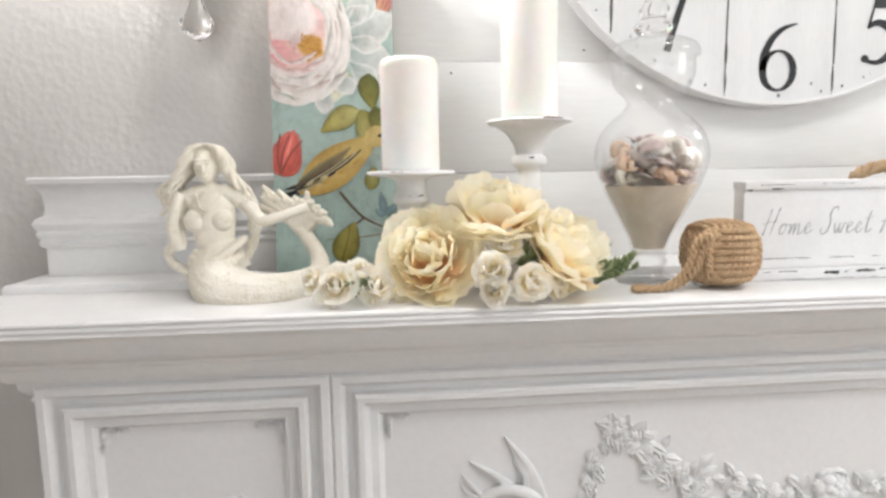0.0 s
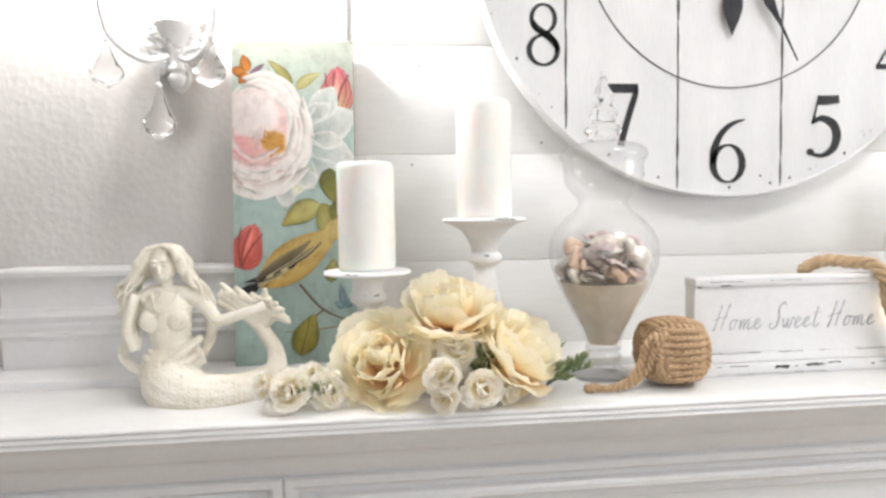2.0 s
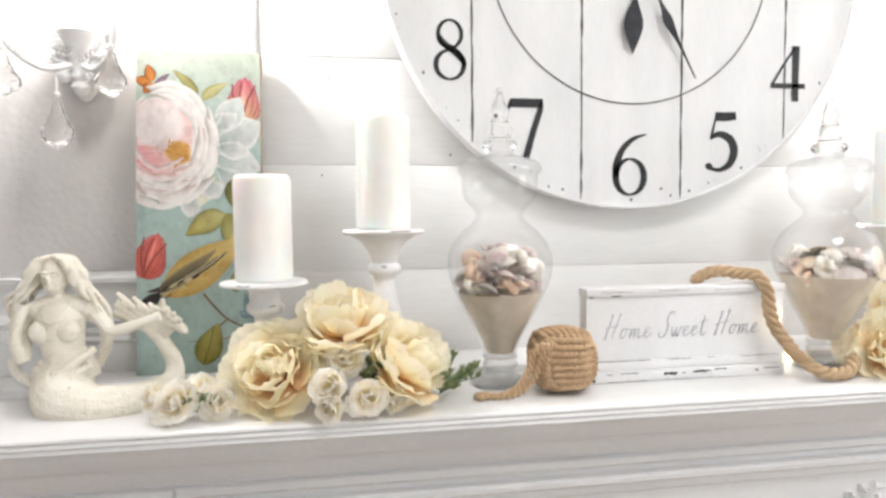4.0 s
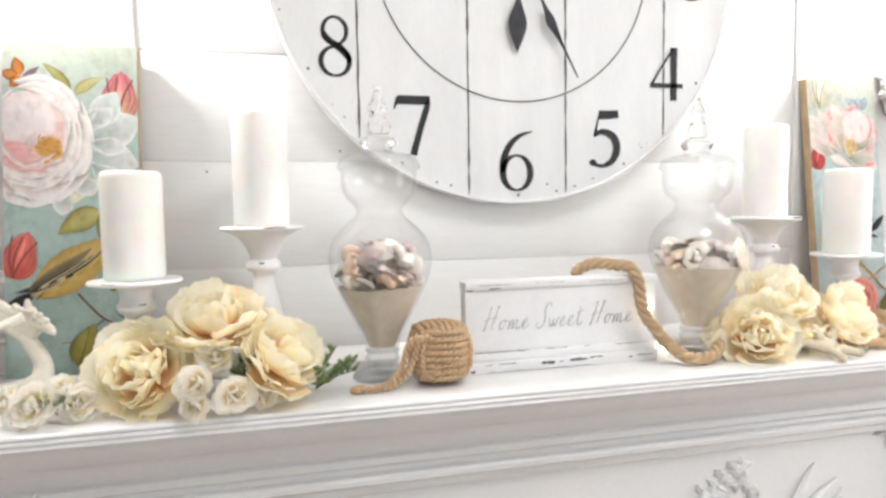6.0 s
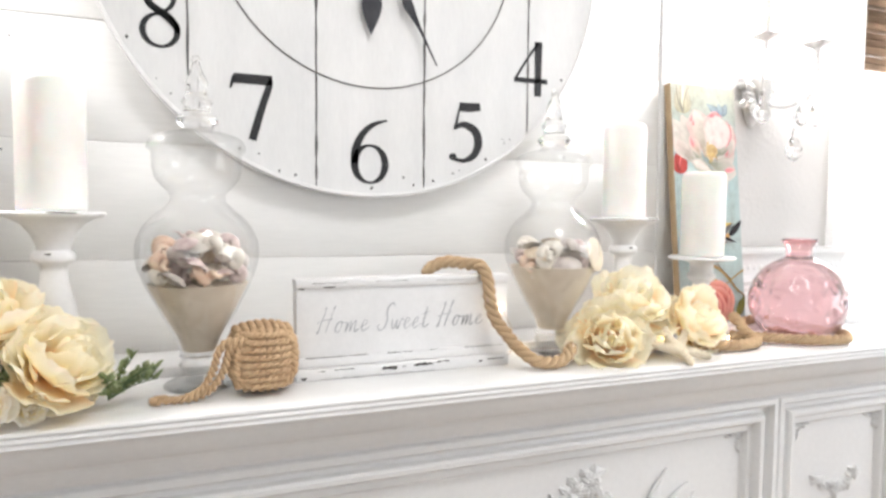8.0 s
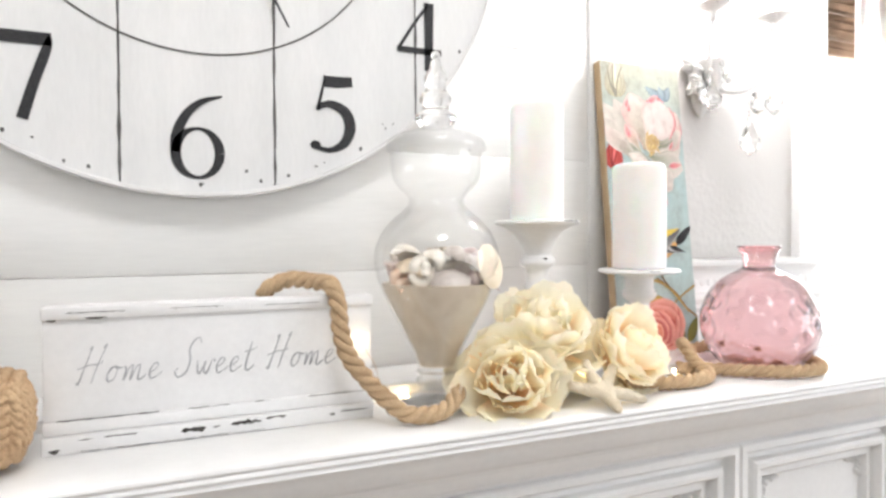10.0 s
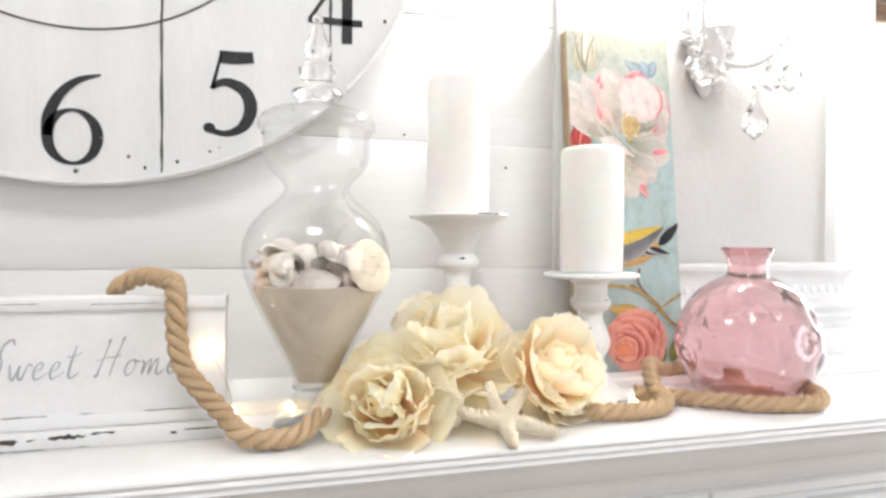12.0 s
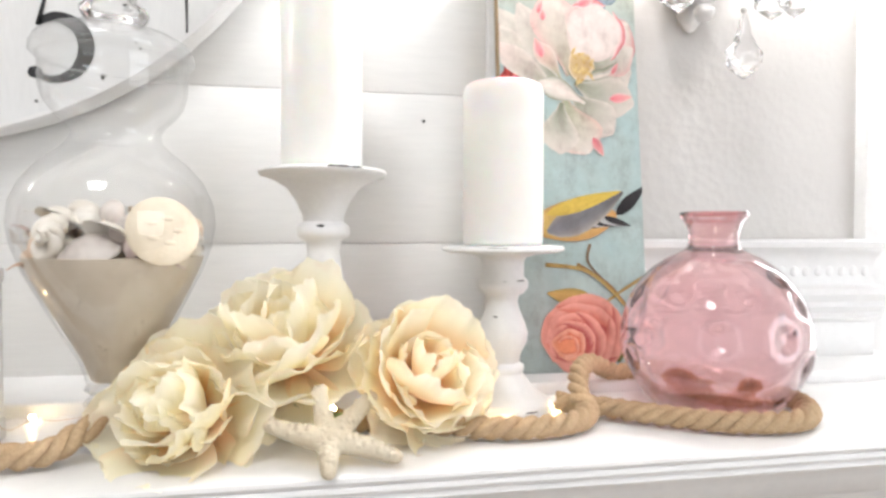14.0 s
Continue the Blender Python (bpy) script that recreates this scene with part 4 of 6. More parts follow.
def draw_left(p):
    p.ground(CREAM, AQUA)
    u = 1 / 208
    X, V = (lambda x: (x - 435) * u), (lambda y: (y - 62) * u)
    # orange butterfly
    for x, y, l, w, a in ((462, 118, 32, 20, 105), (458, 120, 26, 20, 165), (462, 120, 24, 18, 230)):
        p.petal(X(x), V(y), l * u, w * u, a, ORANGE, (0.5, 0.16, 0.04), DARK, 0, 0.9)
    p.petal(X(465), V(125), 34 * u, 12 * u, 42, (0.25, 0.16, 0.2), (0.2, 0.14, 0.18))
    # stem and upper leaves
    p.line([(X(565), V(195)), (X(540), V(150)), (X(520), V(118))], 5 * u, OLIVE)
    p.petal(X(537), V(142), 62 * u, 18 * u, 118, OLIVE, PALE, DKOL, 0.25)
    p.petal(X(540), V(148), 62 * u, 22 * u, 172, DKOL, PALE, OLIVE, -0.2)
    p.petal(X(545), V(148), 52 * u, 20 * u, 52, PALE, (0.6, 0.58, 0.3), OLIVE, -0.3)
    # pink tulip
    tulip(p, X(612), V(190), 80 * u, 86, (0.8, 0.58, 0.3), (0.75, 0.2, 0.26))
    for a in (215, 250, 300, 330, 165):
        p.petal(X(612), V(186), 40 * u, 16 * u, a, (0.7, 0.5, 0.2), (0.78, 0.3, 0.24))
    # grey-green side petals, then the great bloom
    for x, y, l, w, a in ((560, 230, 95, 62, 20), (560, 250, 85, 60, -20), (565, 210, 80, 50, 50), (570, 270, 60, 40, -45)):
        p.petal(X(x), V(y), l * u, w * u, a, (0.3, 0.36, 0.34), (0.72, 0.76, 0.72), (0.8, 0.82, 0.78), 0.1, 1.2)
    p.petal(X(600), V(288), 62 * u, 38 * u, 265, DKOL, OLIVE, (0.08, 0.09, 0.03), 0.2)
    p.petal(X(560), V(280), 60 * u, 40 * u, 250, (0.5, 0.52, 0.3), (0.75, 0.76, 0.62))
    q = 1 / 498
    A, B = (lambda x: (x - 22) * q), (lambda y: (y - 22) * q)
    p.crescent(A(150), B(440), 200 * q, 235 * q, (0.5, 0.5, 0.46), PEARL, 0.0, 0.03)
    for x, y, l, w, a in ((300, 330, 110, 60, 10), (330, 420, 150, 80, -22), (330, 360, 120, 70, 30), (300, 560, 100, 90, -70), (250, 620, 110, 80, -110)):
        p.petal(A(x), B(y), l * q, w * q, a, (0.24, 0.31, 0.29), (0.78, 0.8, 0.76), (0.84, 0.84, 0.8), 0.15, 1.3)
    p.rings(A(135), B(420), 218 * q, 262 * q, -100, 290, 6, (0.3, 0.34, 0.29), (0.6, 0.44, 0.4), (0.86, 0.84, 0.8), (-20 * q, -22 * q), 0.3)
    p.crescent(A(120), B(395), 128 * q, 148 * q, (0.86, 0.66, 0.62), (0.84, 0.6, 0.57), 0, 0.03)
    p.crescent(A(105), B(335), 108 * q, 105 * q, (0.86, 0.79, 0.76), (0.86, 0.74, 0.71), 0, 0.03)
    for y, l in ((440, 90), (465, 120), (490, 150), (515, 130)):
        p.petal(A(22), B(y), l * q, 34 * q, -8, (0.8, 0.34, 0.38), (0.86, 0.58, 0.52), None, 0.2)
    p.crescent(A(190), B(455), 54 * q, 52 * q, (0.66, 0.36, 0.1), (0.82, 0.58, 0.4), 0, 0.06)
    for k in range(34):
        p.petal(A(150 + (k * 37) % 84), B(415 + (k * 53) % 92), 22 * q, 8 * q, 70 + 47 * k, (0.5, 0.22, 0.04), (0.74, 0.45, 0.14))
    p.rings(A(120), B(420), 150 * q, 150 * q, 40, 120, 2, (0.62, 0.4, 0.38), (0.7, 0.46, 0.42), (0.87, 0.8, 0.77), (0, 0), 0.2)
    # leaves below it
    p.petal(X(582), V(352), 74 * u, 40 * u, 197, PALE, (0.42, 0.36, 0.1), DKOL, 0.2)
    p.petal(X(585), V(350), 70 * u, 36 * u, 292, OLIVE, PALE, DKOL, -0.3)
    p.petal(X(610), V(345), 62 * u, 34 * u, 278, DKOL, OLIVE, None, 0.2)
    # red tulip at the edge
    tulip(p, X(447), V(460), 76 * u, 72, (0.66, 0.12, 0.08), (0.74, 0.2, 0.17))
    # bird, twigs
    p.line([(X(545), V(490)), (X(585), V(535)), (X(640), V(560))], 4 * u, BROWN)
    p.line([(X(585), V(535)), (X(560), V(560)), (X(552), V(600))], 3 * u, BROWN)
    p.line([(X(640), V(556)), (X(600), V(566)), (X(520), V(572))], 2.5 * u, (0.3, 0.2, 0.1))
    p.bird(((X(432), V(512)), (X(478), V(490)), (X(560), V(450)), (X(612), V(396))), (0.62, 0.54, 0.32), (0.64, 0.42, 0.12), (0.68, 0.54, 0.22), DARK)
    p.petal(X(472), V(480), 115 * u, 26 * u, 28, (0.1, 0.08, 0.06), (0.3, 0.24, 0.14), (0.5, 0.42, 0.2), 0.12)
    for k in range(5):
        p.line([(X(478 + 12 * k), V(482 - 5 * k)), (X(520 + 10 * k), V(456 - 4 * k)), (X(556 + 7 * k), V(434 - 4 * k))], 4 * u, (0.05, 0.045, 0.04) if k % 2 == 0 else (0.62, 0.55, 0.34))
    for k in range(4):
        p.petal(X(490 + 26 * k), V(492 - 16 * k), 40 * u, 8 * u, 30, (0.55, 0.33, 0.07), (0.7, 0.55, 0.24))
    p.petal(X(598), V(488), 42 * u, 26 * u, 80, OLIVE, PALE, DKOL)
    p.petal(X(545), V(612), 74 * u, 46 * u, 76, (0.3, 0.25, 0.05), (0.46, 0.4, 0.12), DKOL, -0.1)
    p.line([(X(545), V(612)), (X(556), V(575)), (X(562), V(545))], 2 * u, DKOL)
    for a, l in ((100, 42), (40, 34), (150, 20)):
        p.petal(X(622), V(532), l * u, 14 * u, a, (0.22, 0.33, 0.36), (0.3, 0.42, 0.46), (0.12, 0.16, 0.18))


def draw_right(p):
    p.ground((0.54, 0.55, 0.45), (0.45, 0.57, 0.56))
    # yellow tulip, blue butterfly
    p.petal(0.16, 0.36, 0.25, 0.2, 95, (0.45, 0.4, 0.12), (0.7, 0.62, 0.32))
    tulip(p, 0.17, 0.36, 0.36, 88, (0.6, 0.56, 0.34), (0.76, 0.72, 0.6))
    for a, l in ((150, 0.27), (200, 0.14), (60, 0.18), (110, 0.16)):
        p.petal(0.78, 0.36, l, 0.11, a, (0.28, 0.37, 0.42), (0.42, 0.5, 0.54), (0.14, 0.18, 0.22))
    # red buds behind, great peony
    tulip(p, 0.1, 0.78, 0.3, 100, RED, (0.72, 0.22, 0.2))
    tulip(p, 0.07, 1.1, 0.3, 80, (0.5, 0.08, 0.07), RED)
    q = 1 / 415
    A, B = (lambda x: (x - 60) * q), (lambda y: (y + 50) * q)
    WHT, GRN, PNK = (0.74, 0.68, 0.62), (0.22, 0.25, 0.17), (0.66, 0.17, 0.2)
    for x, y, l, w, a, c0, c1, e in (
            (290, 330, 170, 110, 5, GRN, WHT, WHT), (280, 340, 190, 100, -25, GRN, WHT, WHT), (270, 370, 170, 100, -50, GRN, WHT, WHT), (250, 390, 170, 120, -75, (0.4, 0.42, 0.28), WHT, (0.8, 0.56, 0.5)), (240, 400, 150, 90, -100, GRN, WHT, WHT),
            (220, 380, 300, 80, 118, GRN, WHT, (0.74, 0.72, 0.64)), (225, 385, 290, 70, 128, (0.3, 0.32, 0.22), WHT, WHT), (235, 385, 250, 60, 136, GRN, (0.84, 0.7, 0.65), WHT), (230, 380, 290, 76, 106, GRN, WHT, WHT),
            (265, 320, 250, 120, 98, (0.44, 0.4, 0.3), WHT, (0.8, 0.5, 0.48)), (300, 290, 210, 120, 72, (0.5, 0.36, 0.3), (0.8, 0.4, 0.4), WHT), (320, 290, 190, 120, 40, (0.5, 0.42, 0.34), WHT, PNK), (310, 300, 170, 90, 18, GRN, WHT, (0.8, 0.5, 0.48)),
            (240, 330, 130, 46, 120, (0.4, 0.42, 0.3), (0.82, 0.5, 0.46), WHT), (310, 400, 150, 54, 150, (0.8, 0.72, 0.66), WHT, GRN)):
        p.petal(A(x), B(y), l * q, 1.3 * w * q, a, c0, c1, e, 0.12, 1.6)
    p.crescent(A(345), B(190), 88 * q, 86 * q, (0.74, 0.66, 0.62), (0.7, 0.6, 0.56), 0, 0.05)
    p.fold(A(345), B(190), 96 * q, 92 * q, -50, 60, 0.2, (0.84, 0.7, 0.66), PNK)
    p.fold(A(340), B(185), 92 * q, 96 * q, -130, -60, 0.25, (0.84, 0.7, 0.66), PNK)
    p.fold(A(330), B(240), 90 * q, 90 * q, 20, 130, 0.3, GRN, WHT)
    p.crescent(A(300), B(290), 38 * q, 44 * q, (0.56, 0.4, 0.2), (0.72, 0.6, 0.44), 0.3, 0.08)
    for k in range(16):
        p.petal(A(275 + (k * 37) % 56), B(255 + (k * 29) % 76), 26 * q, 9 * q, 60 + 40 * k, (0.5, 0.32, 0.1), (0.74, 0.58, 0.3))
    for x, y, l, w, a in ((395, 310, 40, 16, 60), (385, 385, 70, 30, 8), (185, 270, 60, 28, 110), (175, 140, 40, 18, 70), (300, 110, 60, 30, 30), (330, 500, 60, 30, -60), (190, 160, 30, 20, 90)):
        p.petal(A(x), B(y), l * q, w * q, a, (0.72, 0.18, 0.22), (0.82, 0.42, 0.4), (0.84, 0.66, 0.62))
    # bird on a twig
    p.line([(0.5, 2.2), (0.72, 2.34), (0.86, 2.5), (1.0, 2.6)], 0.035, (0.32, 0.2, 0.08))
    p.line([(0.28, 2.2), (0.6, 2.26), (0.9, 2.55)], 0.03, (0.5, 0.36, 0.14))
    p.line([(1.0, 2.28), (0.82, 2.38), (0.55, 2.56)], 0.025, (0.45, 0.32, 0.12))
    p.bird(((1.02, 1.66), (0.8, 1.86), (0.45, 2.0), (0.12, 1.95)), (0.5, 0.5, 0.5), (0.72, 0.4, 0.16), (0.76, 0.6, 0.2), DARK)
    p.petal(0.3, 1.98, 0.62, 0.2, 18, (0.27, 0.28, 0.31), (0.14, 0.13, 0.13), (0.55, 0.52, 0.46), 0.15)
    p.petal(0.3, 1.86, 0.56, 0.1, 17, (0.76, 0.56, 0.12), (0.7, 0.5, 0.1))
    p.line([(0.6, 2.06), (0.58, 2.18), (0.68, 2.3)], 0.022, BROWN)
    # coral rose and leaves
    p.petal(0.78, 2.86, 0.32, 0.13, 98, DKOL, OLIVE, None, 0.2)
    p.petal(0.86, 2.85, 0.3, 0.12, 60, OLIVE, DKOL)
    p.petal(0.62, 2.46, 0.34, 0.14, 168, (0.6, 0.36, 0.12), (0.64, 0.44, 0.16), OLIVE)
    p.crescent(A(285), B(1060), 115 * q, 105 * q, (0.5, 0.12, 0.1), (0.72, 0.28, 0.22), 0, 0.04)
    p.rings(A(285), B(1060), 122 * q, 112 * q, -200, 330, 4, (0.42, 0.08, 0.08), (0.62, 0.18, 0.13), (0.8, 0.4, 0.33), (-50 * q, 30 * q), 0.42)
    p.crescent(A(240), B(1085), 48 * q, 44 * q, (0.8, 0.32, 0.18), (0.82, 0.42, 0.3), 0.2, 0.06)
    p.rings(A(240), B(1085), 44 * q, 40 * q, -160, 260, 2, (0.62, 0.17, 0.1), (0.7, 0.22, 0.14), (0.84, 0.46, 0.34), (-8 * q, 8 * q), 0.4)


def leaning(x, y0, z0, y1, h, rz=0.0):
    return Matrix.Translation((x, y0, z0)) @ pose(0, 0, 0, -math.degrees(math.asin((y1 - y0) / h)), 0, rz)


picture_board("tall aqua floral print with white rose and yellow bird, leaning", 0.182, 0.494, leaning(-0.17, 0.876, LEDGE + 0.0002, 0.928, 0.494), 1, draw_left)
picture_board("tall aqua floral print with peony and coral rose, leaning", 0.168, 0.490, leaning(1.252, 0.878, LEDGE + 0.0002, 0.93, 0.490), 2, draw_right)

# ---- pillar candles on turned holders ----


def holder(label, x, y, h, chips, flat=False):
    ob = thing("candle_holder", label, "candle holder", (x, y, TOP), "turned candle holders")
    k = h - (0.042 if flat else 0.06)
    prof = [(0.0, 0.0), (0.046, 0.0), (0.0475, 0.003), (0.046, 0.008), (0.041, 0.011), (0.034, 0.015), (0.026, 0.024), (0.0195, 0.034), (0.021, 0.037), (0.0205, 0.041), (0.0165, 0.044)]
    for s, r in ((0.12, 0.0175), (0.3, 0.0235), (0.45, 0.0245), (0.62, 0.021), (0.8, 0.016), (0.92, 0.0145), (1.0, 0.016)):
        prof.append((r, 0.044 + (k - 0.044 - 0.006) * s))
    if flat:
        prof += [(0.021, k - 0.003), (0.0245, k + 0.002), (0.0245, k + 0.008), (0.0205, k + 0.013), (0.0205, k + 0.026), (0.0225, k + 0.0305), (0.032, k + 0.0335), (0.052, k + 0.0355), (0.0585, k + 0.0375), (0.0585, h - 0.002), (0.057, h - 0.0004), (0.052, h), (0.0, h)]
    else:
        prof += [(0.022, k - 0.003), (0.0245, k + 0.002), (0.0235, k + 0.008), (0.0185, k + 0.012), (0.019, k + 0.018), (0.024, k + 0.03), (0.033, k + 0.043), (0.046, k + 0.051), (0.057, k + 0.054), (0.0585, k + 0.057), (0.057, h - 0.0006), (0.052, h), (0.0, h)]
    part("turned_column", lathe(prof, 44), CHALK, ob, sharp=55)
    rng = random.Random(int(x * 1000) + 50)
    for (r, z, a, w) in chips(k, h):
        g = Geo()
        m = Matrix.Rotation(radians(a), 4, "Z")
        pts = []
        for i in range(7):
            q = (i / 6 - 0.5) * w / r
            hh = rng.uniform(0.0004, 0.0014) if 0 < i < 6 else 0.0001
            for s in (-1, 1):
                pts.append(((r + 0.0004) * math.cos(q), (r + 0.0004) * math.sin(q), z + s * hh))
        g.add(pts, [(2 * i, 2 * i + 1, 2 * i + 3, 2 * i + 2) for i in range(6)], m=m)
        part("paint_chip", g, WORN, ob)
    return ob


def candle(x, y, z, h, r, label, slump=0.0, turn=0.0):
    ob = thing("pillar_candle", label, "candle", Matrix.Translation((x, y, z)) @ Matrix.Rotation(turn, 4, "Z"), "ivory pillar candles")
    prof = [(0.0, 0.0), (r * 0.96, 0.0), (r * 0.99, 0.002), (r, 0.006), (r * 1.0, h * 0.3), (r * 0.995, h * 0.6), (r, h - 0.012), (r * 0.985, h - 0.006), (r * 0.94, h - 0.0018), (r * 0.87, h), (r * 0.78, h - 0.0012), (r * 0.5, h - 0.004), (r * 0.1, h - 0.005), (0.0, h - 0.005)]
    wob = (lambda a, zz: 1 + slump * max(0, math.cos(a - 3.3)) ** 3 * (0.5 + 0.5 * math.sin(zz * 62)) + 0.004 * math.sin(3 * a + zz * 30)) if slump else (lambda a, zz: 1 + 0.004 * math.sin(3 * a + zz * 40))
    part("wax_body", lathe(prof, 48, True, wob), WAX, ob, sharp=80)
    part("wick", tube(smooth([(0, 0, h - 0.006), (0.0006, 0, h + 0.002), (0.002, 0.001, h + 0.006)], 3), 0.0009, 6), WICK, ob)


tall = lambda k, h: ((0.0235, k + 0.008, 265, 0.008), (0.0578, h - 0.002, 285, 0.022), (0.0578, h - 0.002, 300, 0.012), (0.021, 0.036, 250, 0.008))
short = lambda k, h: ((0.0235, k + 0.008, 262, 0.008), (0.0235, k + 0.009, 300, 0.01), (0.0578, h - 0.002, 250, 0.02), (0.021, 0.037, 225, 0.012), (0.0465, 0.005, 290, 0.014), (0.0245, 0.09, 240, 0.004))
holder("short chalky white turned candle holder with chipped paint", 0.030, 0.777, 0.161, short, True)
holder("tall chalky white turned candle holder with chipped paint", 0.195, 0.800, 0.228, tall)
holder("tall chalky white turned candle holder behind the peonies", 1.056, 0.811, 0.226, tall)
holder("short chalky white turned candle holder beside the pink bottle", 1.226, 0.803, 0.156, short, True)
candle(0.030, 0.777, TOP + 0.1612, 0.143, 0.0382, "ivory pillar candle on a short white holder", 0.0)
candle(0.195, 0.800, TOP + 0.2282, 0.162, 0.0382, "ivory pillar candle on a tall white holder", 0.0, 1.0)
candle(1.056, 0.811, TOP + 0.2262, 0.160, 0.036, "ivory pillar candle with a slumped side on a tall holder", 0.09)
candle(1.226, 0.803, TOP + 0.1562, 0.153, 0.0385, "ivory pillar candle on a short holder beside the bottle", 0.0, 2.0)

# ---- apothecary jars with sand and shells ----
JAR = [(0.0, 0.0), (0.044, 0.0), (0.0455, 0.002), (0.043, 0.005), (0.030, 0.010), (0.022, 0.016), (0.0205, 0.021), (0.0245, 0.026), (0.0265, 0.029), (0.0245, 0.032), (0.0215, 0.035), (0.0225, 0.038), (0.0255, 0.0405), (0.0235, 0.045),
       (0.029, 0.064), (0.041, 0.087), (0.053, 0.110), (0.065, 0.134), (0.0735, 0.157), (0.0762, 0.174), (0.0745, 0.192), (0.067, 0.209), (0.0545, 0.224), (0.042, 0.234), (0.0345, 0.242), (0.033, 0.249), (0.0375, 0.256), (0.0455, 0.2635), (0.0515, 0.272), (0.0545, 0.283), (0.0548, 0.295), (0.0545, 0.303), (0.0565, 0.307)]
LID = [(0.0525, 0.3075), (0.0585, 0.3075), (0.0605, 0.3095), (0.0600, 0.3150), (0.0565, 0.3215), (0.0480, 0.3270), (0.034, 0.3305), (0.0215, 0.333), (0.0195, 0.338), (0.0235, 0.342), (0.0262, 0.347), (0.0235, 0.352), (0.0175, 0.356), (0.0155, 0.361), (0.0185, 0.366), (0.0195, 0.371), (0.0165, 0.377),
       (0.0115, 0.382), (0.0125, 0.388), (0.0145, 0.394), (0.0125, 0.401), (0.0085, 0.407), (0.0065, 0.414), (0.004, 0.421), (0.0, 0.424)]


def spiral_shell(r, l):
    """A whelk: whorls that shrink along a spiral, with a flared mouth."""
    path, rad = [], []
    for i in range(34):
        s = i / 33
        a = s * 5.2 * math.pi
        q = (1 - s) ** 1.25
        path.append(Vector((l * s * 0.95, r * 0.52 * q * math.cos(a), r * 0.52 * q * math.sin(a))))
        rad.append(max(r * 0.55 * q * (1 + 0.12 * math.sin(a * 3)), 0.0004))
    return tube(path, lambda s: rad[min(int(s * 33 + 0.5), 33)], 9)


def fan_shell(r):
    """A ribbed scallop."""
    vs, fs = [], []
    n, m = 20, 6
    for i in range(n + 1):
        a = radians(-75 + 150 * i / n)
        for j in range(m + 1):
            s = j / m
            rr = r * s * (1 + 0.05 * math.cos(i * math.pi))
            dome = r * 0.42 * math.sin(math.pi * (0.08 + 0.8 * (1 - s))) * math.cos(a) + r * 0.03 * s * math.cos(i * math.pi)
            vs.append((rr * math.sin(a), -r * 0.4 + rr * math.cos(a) * 1.05, dome))
    k = len(vs)
    vs += [(x, y, z - 0.0012) for x, y, z in vs]
    for i in range(n):
        for j in range(m):
            a = i * (m + 1) + j
            q = (a, a + 1, a + m + 2, a + m + 1)
            fs += [q, tuple(k + t for t in reversed(q))]
    return Geo().add(vs, fs)


def clam_shell(r):
    g = Geo()
    vs, fs = [], []
    for j in range(7):
        s = j / 6
        for i in range(16):
            a = 2 * math.pi * i / 16
            rr = r * s
            vs.append((rr * math.cos(a), rr * 0.8 * math.sin(a) + 0.15 * r * (1 - s), r * 0.4 * (1 - s * s) + 0.018 * r * math.sin(9 * s * math.pi)))
    k = len(vs)
    vs += [(x, y, z - 0.0014) for x, y, z in vs]
    for j in range(6):
        for i in range(16):
            l = (i + 1) % 16
            q = (16 * j + i, 16 * j + l, 16 * j + 16 + l, 16 * j + 16 + i)
            fs += [q, tuple(k + t for t in reversed(q))]
    return g.add(vs, fs)


SHAPES = [[mesh_of("spiral_shell", spiral_shell(0.0135, 0.036), m, 60) for m in SHELLS], [mesh_of("fan_shell", fan_shell(0.021), m, 60) for m in SHELLS], [mesh_of("clam_shell", clam_shell(0.0175), m, 60) for m in SHELLS]]
KIND = ("whelk shell", "ribbed scallop shell", "smooth clam shell")
TONE = ("mauve", "sandy tan", "cream", "grey-brown", "orange")


